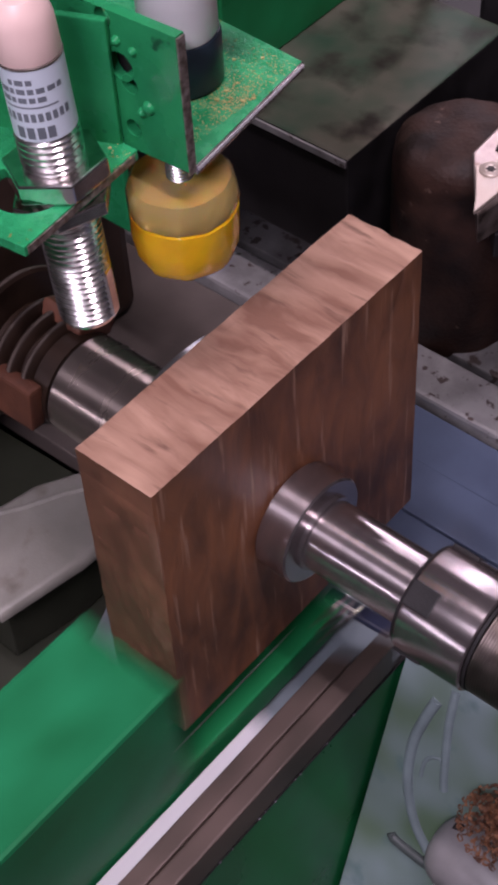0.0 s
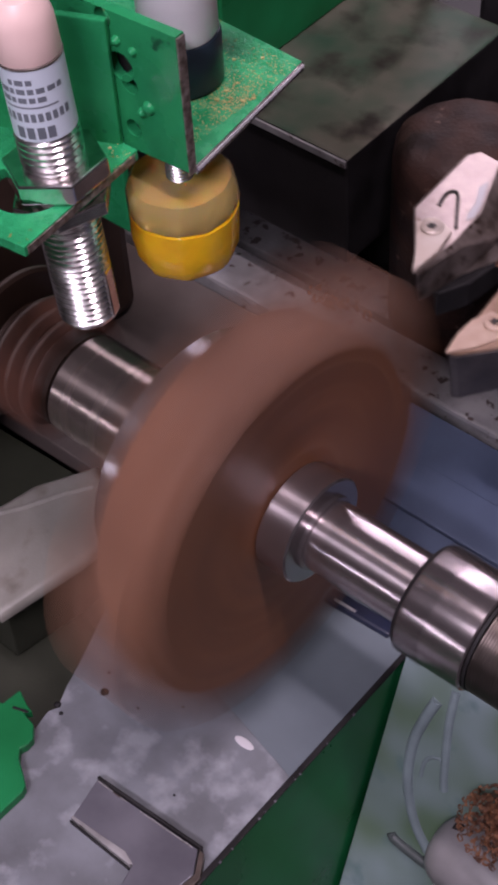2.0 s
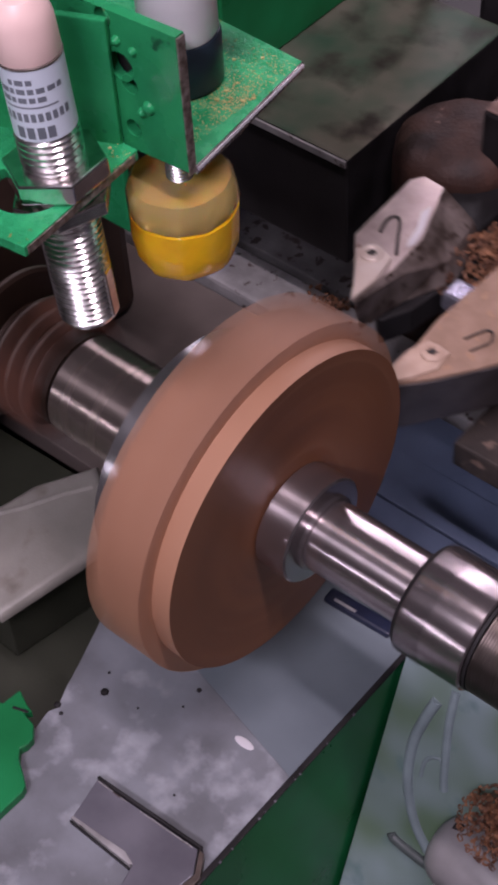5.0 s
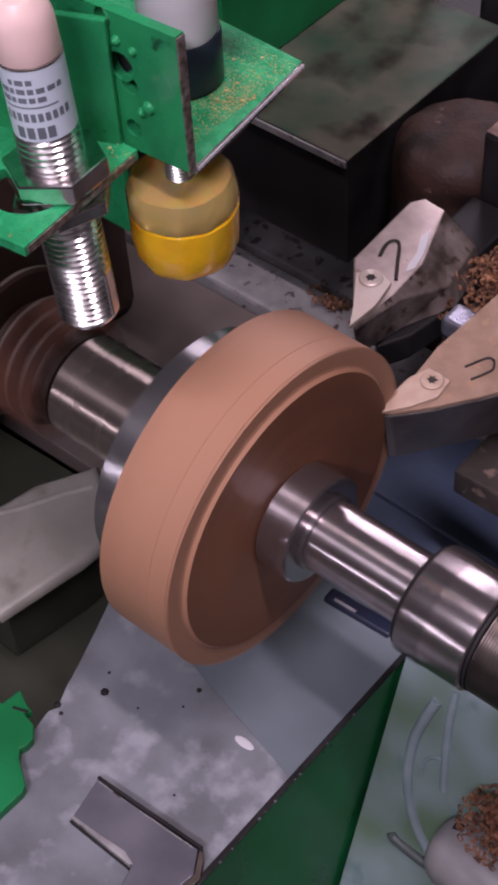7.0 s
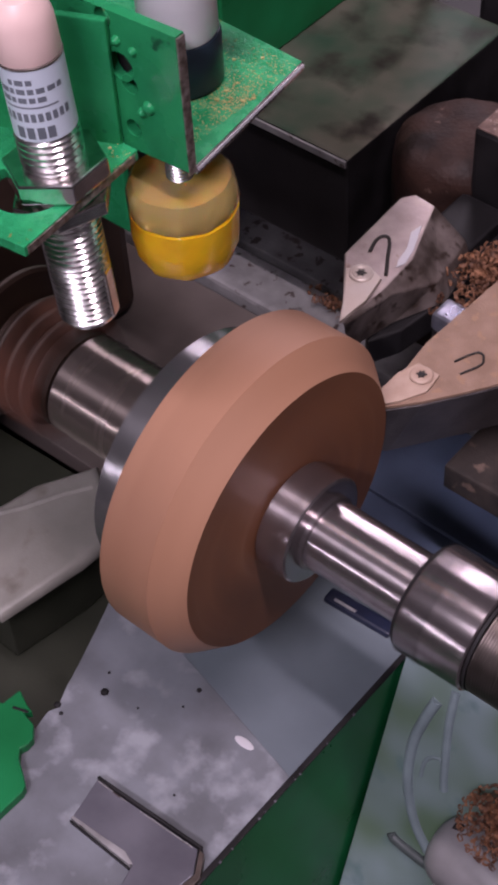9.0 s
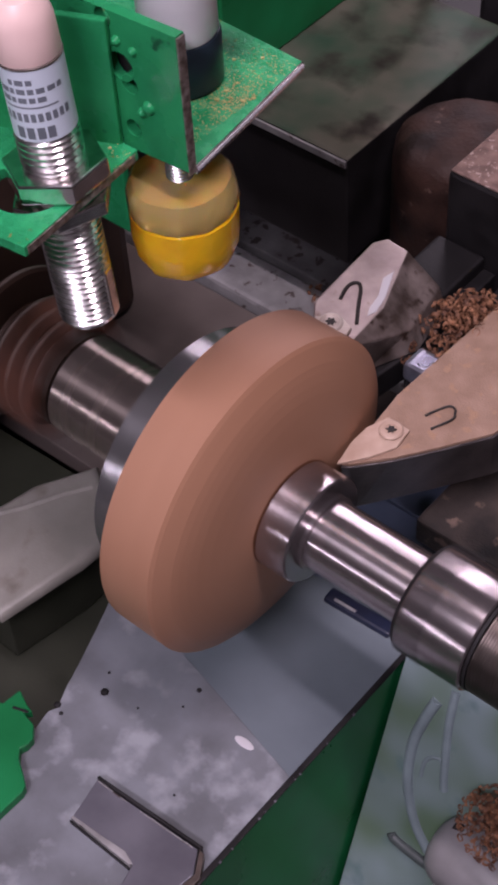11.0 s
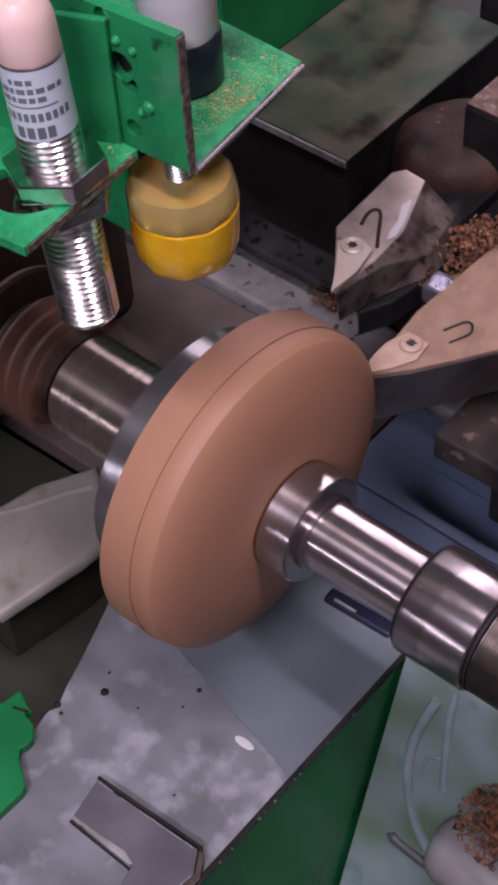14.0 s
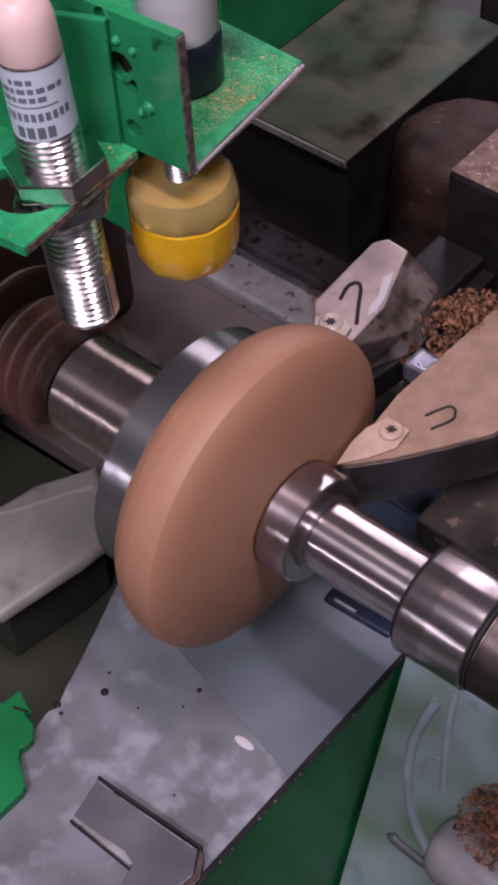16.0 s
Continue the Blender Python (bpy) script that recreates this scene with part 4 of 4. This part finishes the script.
    part("insert_screw", lathe([(0.0020, 0.0050), (0.0026, 0.0050), (0.0030, 0.0043), (0.0027, 0.0036), (0.0029, 0.0031), (0.0025, 0.0026)], 32, "Z", (-0.0520, 0.0300, 0)), carbide, holder, "bright ringed insert screw")
    part("screw_socket", prism([(-0.0520 + (0.0024 if i % 2 else 0.0014) * math.cos(math.pi * i / 6), 0.0300 + (0.0024 if i % 2 else 0.0014) * math.sin(math.pi * i / 6)) for i in range(12)], 0.0024, 0.0028, 0), socket_dark, holder, "star-shaped dark socket")
    b = tube(bent([(x / 1000, y / 1000, 0.0003) for x, y in HOOK]), 0.0008)
    part("clamp_groove", b, socket_dark, holder, "dark hooked groove")
    # bright clamp block between the tools
    part("clamp_block", box((-0.0240, 0.0395, -0.020), (-0.0110, 0.0520, -0.0110), 0.002), chrome_blue, t, "bright worn clamp block")
    part("clamp_riser", box((-0.0235, 0.040, -0.0498), (-0.0100, 0.113, -0.0202), 0.001), slide_dark, t)
    return t


tools = carriage()


def curls(name, label, centre_at, spread, count, seed, size=1.0):
    """Curled shavings heaped together: thin bent ribbons with thickness."""
    rnd = random.Random(seed)
    b = bmesh.new()
    for _ in range(count):
        r, w, turns = size * rnd.uniform(0.0008, 0.0028), size * rnd.uniform(0.0006, 0.0018), rnd.uniform(0.4, 1.3)
        n = int(10 * turns) + 4
        u = min(1.0, abs(rnd.gauss(0, 0.55)))
        ang = rnd.uniform(0, 2 * math.pi)
        px, py = spread[0] * u * math.cos(ang), spread[1] * u * math.sin(ang)
        pz = spread[2] * (1 - u * u) * rnd.random()
        m = Matrix.Translation(Vector(centre_at) + Vector((px, py, pz + r * 0.6))) @ Euler((rnd.uniform(-1.5, 1.5), rnd.uniform(-1.5, 1.5), rnd.uniform(0, 6.3))).to_matrix().to_4x4()
        rows = []
        for i in range(n + 1):
            a = turns * 2 * math.pi * i / n
            rr = r * (1 - 0.35 * i / n)
            for_ring = []
            for dr, dz in ((0, 0), (0, w), (0.00018, w), (0.00018, 0)):
                for_ring.append(b.verts.new(m @ Vector(((rr + dr) * math.cos(a), (rr + dr) * math.sin(a), dz + 0.0007 * i / n))))
            rows.append(for_ring)
        for lo, hi in zip(rows, rows[1:]):
            for k in range(4):
                b.faces.new((lo[k], lo[(k + 1) % 4], hi[(k + 1) % 4], hi[k]))
    ob = part(name, b, shaving_mat)
    return tagged(ob, label, "shavings", "", "stuff")


heap = curls("wood_shavings", "curled brown wood shavings heaped between the tools", (-0.014, 0.070, -0.020), (0.025, 0.028, 0.024), 760, 3, 0.75)
floor_heap = curls("wood_shavings", "brown wood shavings fallen on the pipe fitting", (0.1150, 0.0080, -0.1330), (0.019, 0.018, 0.012), 1100, 8, 0.62)
rail_heap = curls("wood_shavings", "brown wood shavings lying on the guide rail", (-0.105, 0.175, -0.106), (0.022, 0.012, 0.006), 50, 9)


# ---- loading arm ----
def loading_arm():
    t = thing("loading_arm", pose(0, 0, 0), "green loading arm with steel fingers drawing back from the block", "loading arm")
    part("cover", box((-0.031, -0.180, -0.104), (0.0175, -0.0675, -0.031), 0.002), arm_green, t, "green painted cover")
    part("bar", box((-0.002, -0.220, -0.106), (0.0160, 0.030, -0.092), 0.001), machine_green, t)
    part("bar_edge", box((0.0070, -0.060, -0.0921), (0.0076, 0.004, -0.0916), 0.0001), rail_steel, t)
    part("slide", box((0.0185, -0.220, -0.1075), (0.0285, -0.030, -0.0985), 0.001), pale_metal, t, "bright steel slide")
    for x, y1 in ((0.0292, 0.012), (0.0380, 0.030)):
        b = prism([(x, -0.14), (x + 0.0082, -0.14), (x + 0.0075, y1), (x - 0.001, y1 - 0.004)], -0.1055, -0.088, 0.001)
        part("finger", b, brown_finger, t, "worn brown steel finger")
    for i in range(3):
        part("spring_coil", tube([(0.010 + 0.004 * i, 0.014, -0.094), (0.016 + 0.004 * i, 0.030, -0.090)], 0.0011), chrome, t)
    return t


loader = loading_arm()


# ---- what moves ----
def spin_rows():
    rows, angle = [], 0.0
    for k in range(481):
        rows.append((k / 30, Matrix.Rotation(radians(angle), 4, "X")))
        angle += 0 if k < 7 else min(88.0, (k - 6) * 26.0)
    return rows


# carriage: seconds, x and y in millimetres
TOOL = [(0.0, 21.5, 162), (0.5, 21.5, 162), (0.62, 21.8, 150), (0.85, 22.5, 119), (1.0, 22.3, 116.8), (1.5, -0.9, 116.4), (1.73, -11.5, 116.4), (1.8, -11.5, 117.5), (2.0, 23.0, 117.5), (2.1, 24.3, 111.2),
        (2.2, 23.8, 107), (2.5, 10.5, 107), (3.0, -12.9, 107.6), (3.07, -16, 107.6), (3.12, -15, 108), (3.36, 23.5, 101), (3.42, 23.5, 96), (3.5, 20.8, 96), (4.0, -1.6, 96.6), (4.2, -11, 96.6), (4.3, -15, 96.6),
        (4.6, 23.5, 97), (4.75, 23.5, 89.5), (5.5, -14, 89.5), (5.62, -14, 92), (5.95, 24, 92), (6.3, 23.8, 85.8), (6.5, 24.2, 82.8), (7.0, 21.8, 77.5), (7.5, 15.4, 81.2), (8.0, 11.8, 88.1), (8.5, 12.5, 84.1), (9.0, 17.0, 77.3),
        (9.2, 18.6, 74.8), (9.8, 23.0, 62), (10.2, 16.0, 80), (10.6, 24.0, 62), (11.0, 24.6, 48), (11.3, 24.6, 51.6), (11.5, 23.8, 54.7), (12.0, 21.8, 62.3), (12.5, 18.6, 70.3), (13.0, 15.0, 77.5), (13.5, 10.1, 84.2), (14.0, 4.0, 88.4),
        (14.5, -3.8, 90.1), (14.6, 11.7, 90.0), (14.7, 24.0, 89.5), (15.0, 24.1, 76.0), (15.5, 24.5, 55.4), (16.0, 24.6, 48.0)]


def motions():
    rows = spin_rows()
    for ob in (spindle, centre, block):
        walk(ob, rows)
    rest = Matrix.Identity(4)
    for ob, t, sunk in segments:
        walk(ob, [(0.0, rest), (t - 0.034, rest), (t + 0.034, sunk), (16.0, sunk)])
    path = [(t, pose(x / 1000, y / 1000, 0.006)) for t, x, y in TOOL]
    walk(tools, path)
    walk(heap, path)
    walk(loader, [(0.0, pose(0, 0, 0)), (0.1, pose(0, -0.062, 0)), (0.2, pose(0, -0.19, 0)), (0.4, pose(0, -0.26, 0)), (16.0, pose(0, -0.26, 0))])


motions()
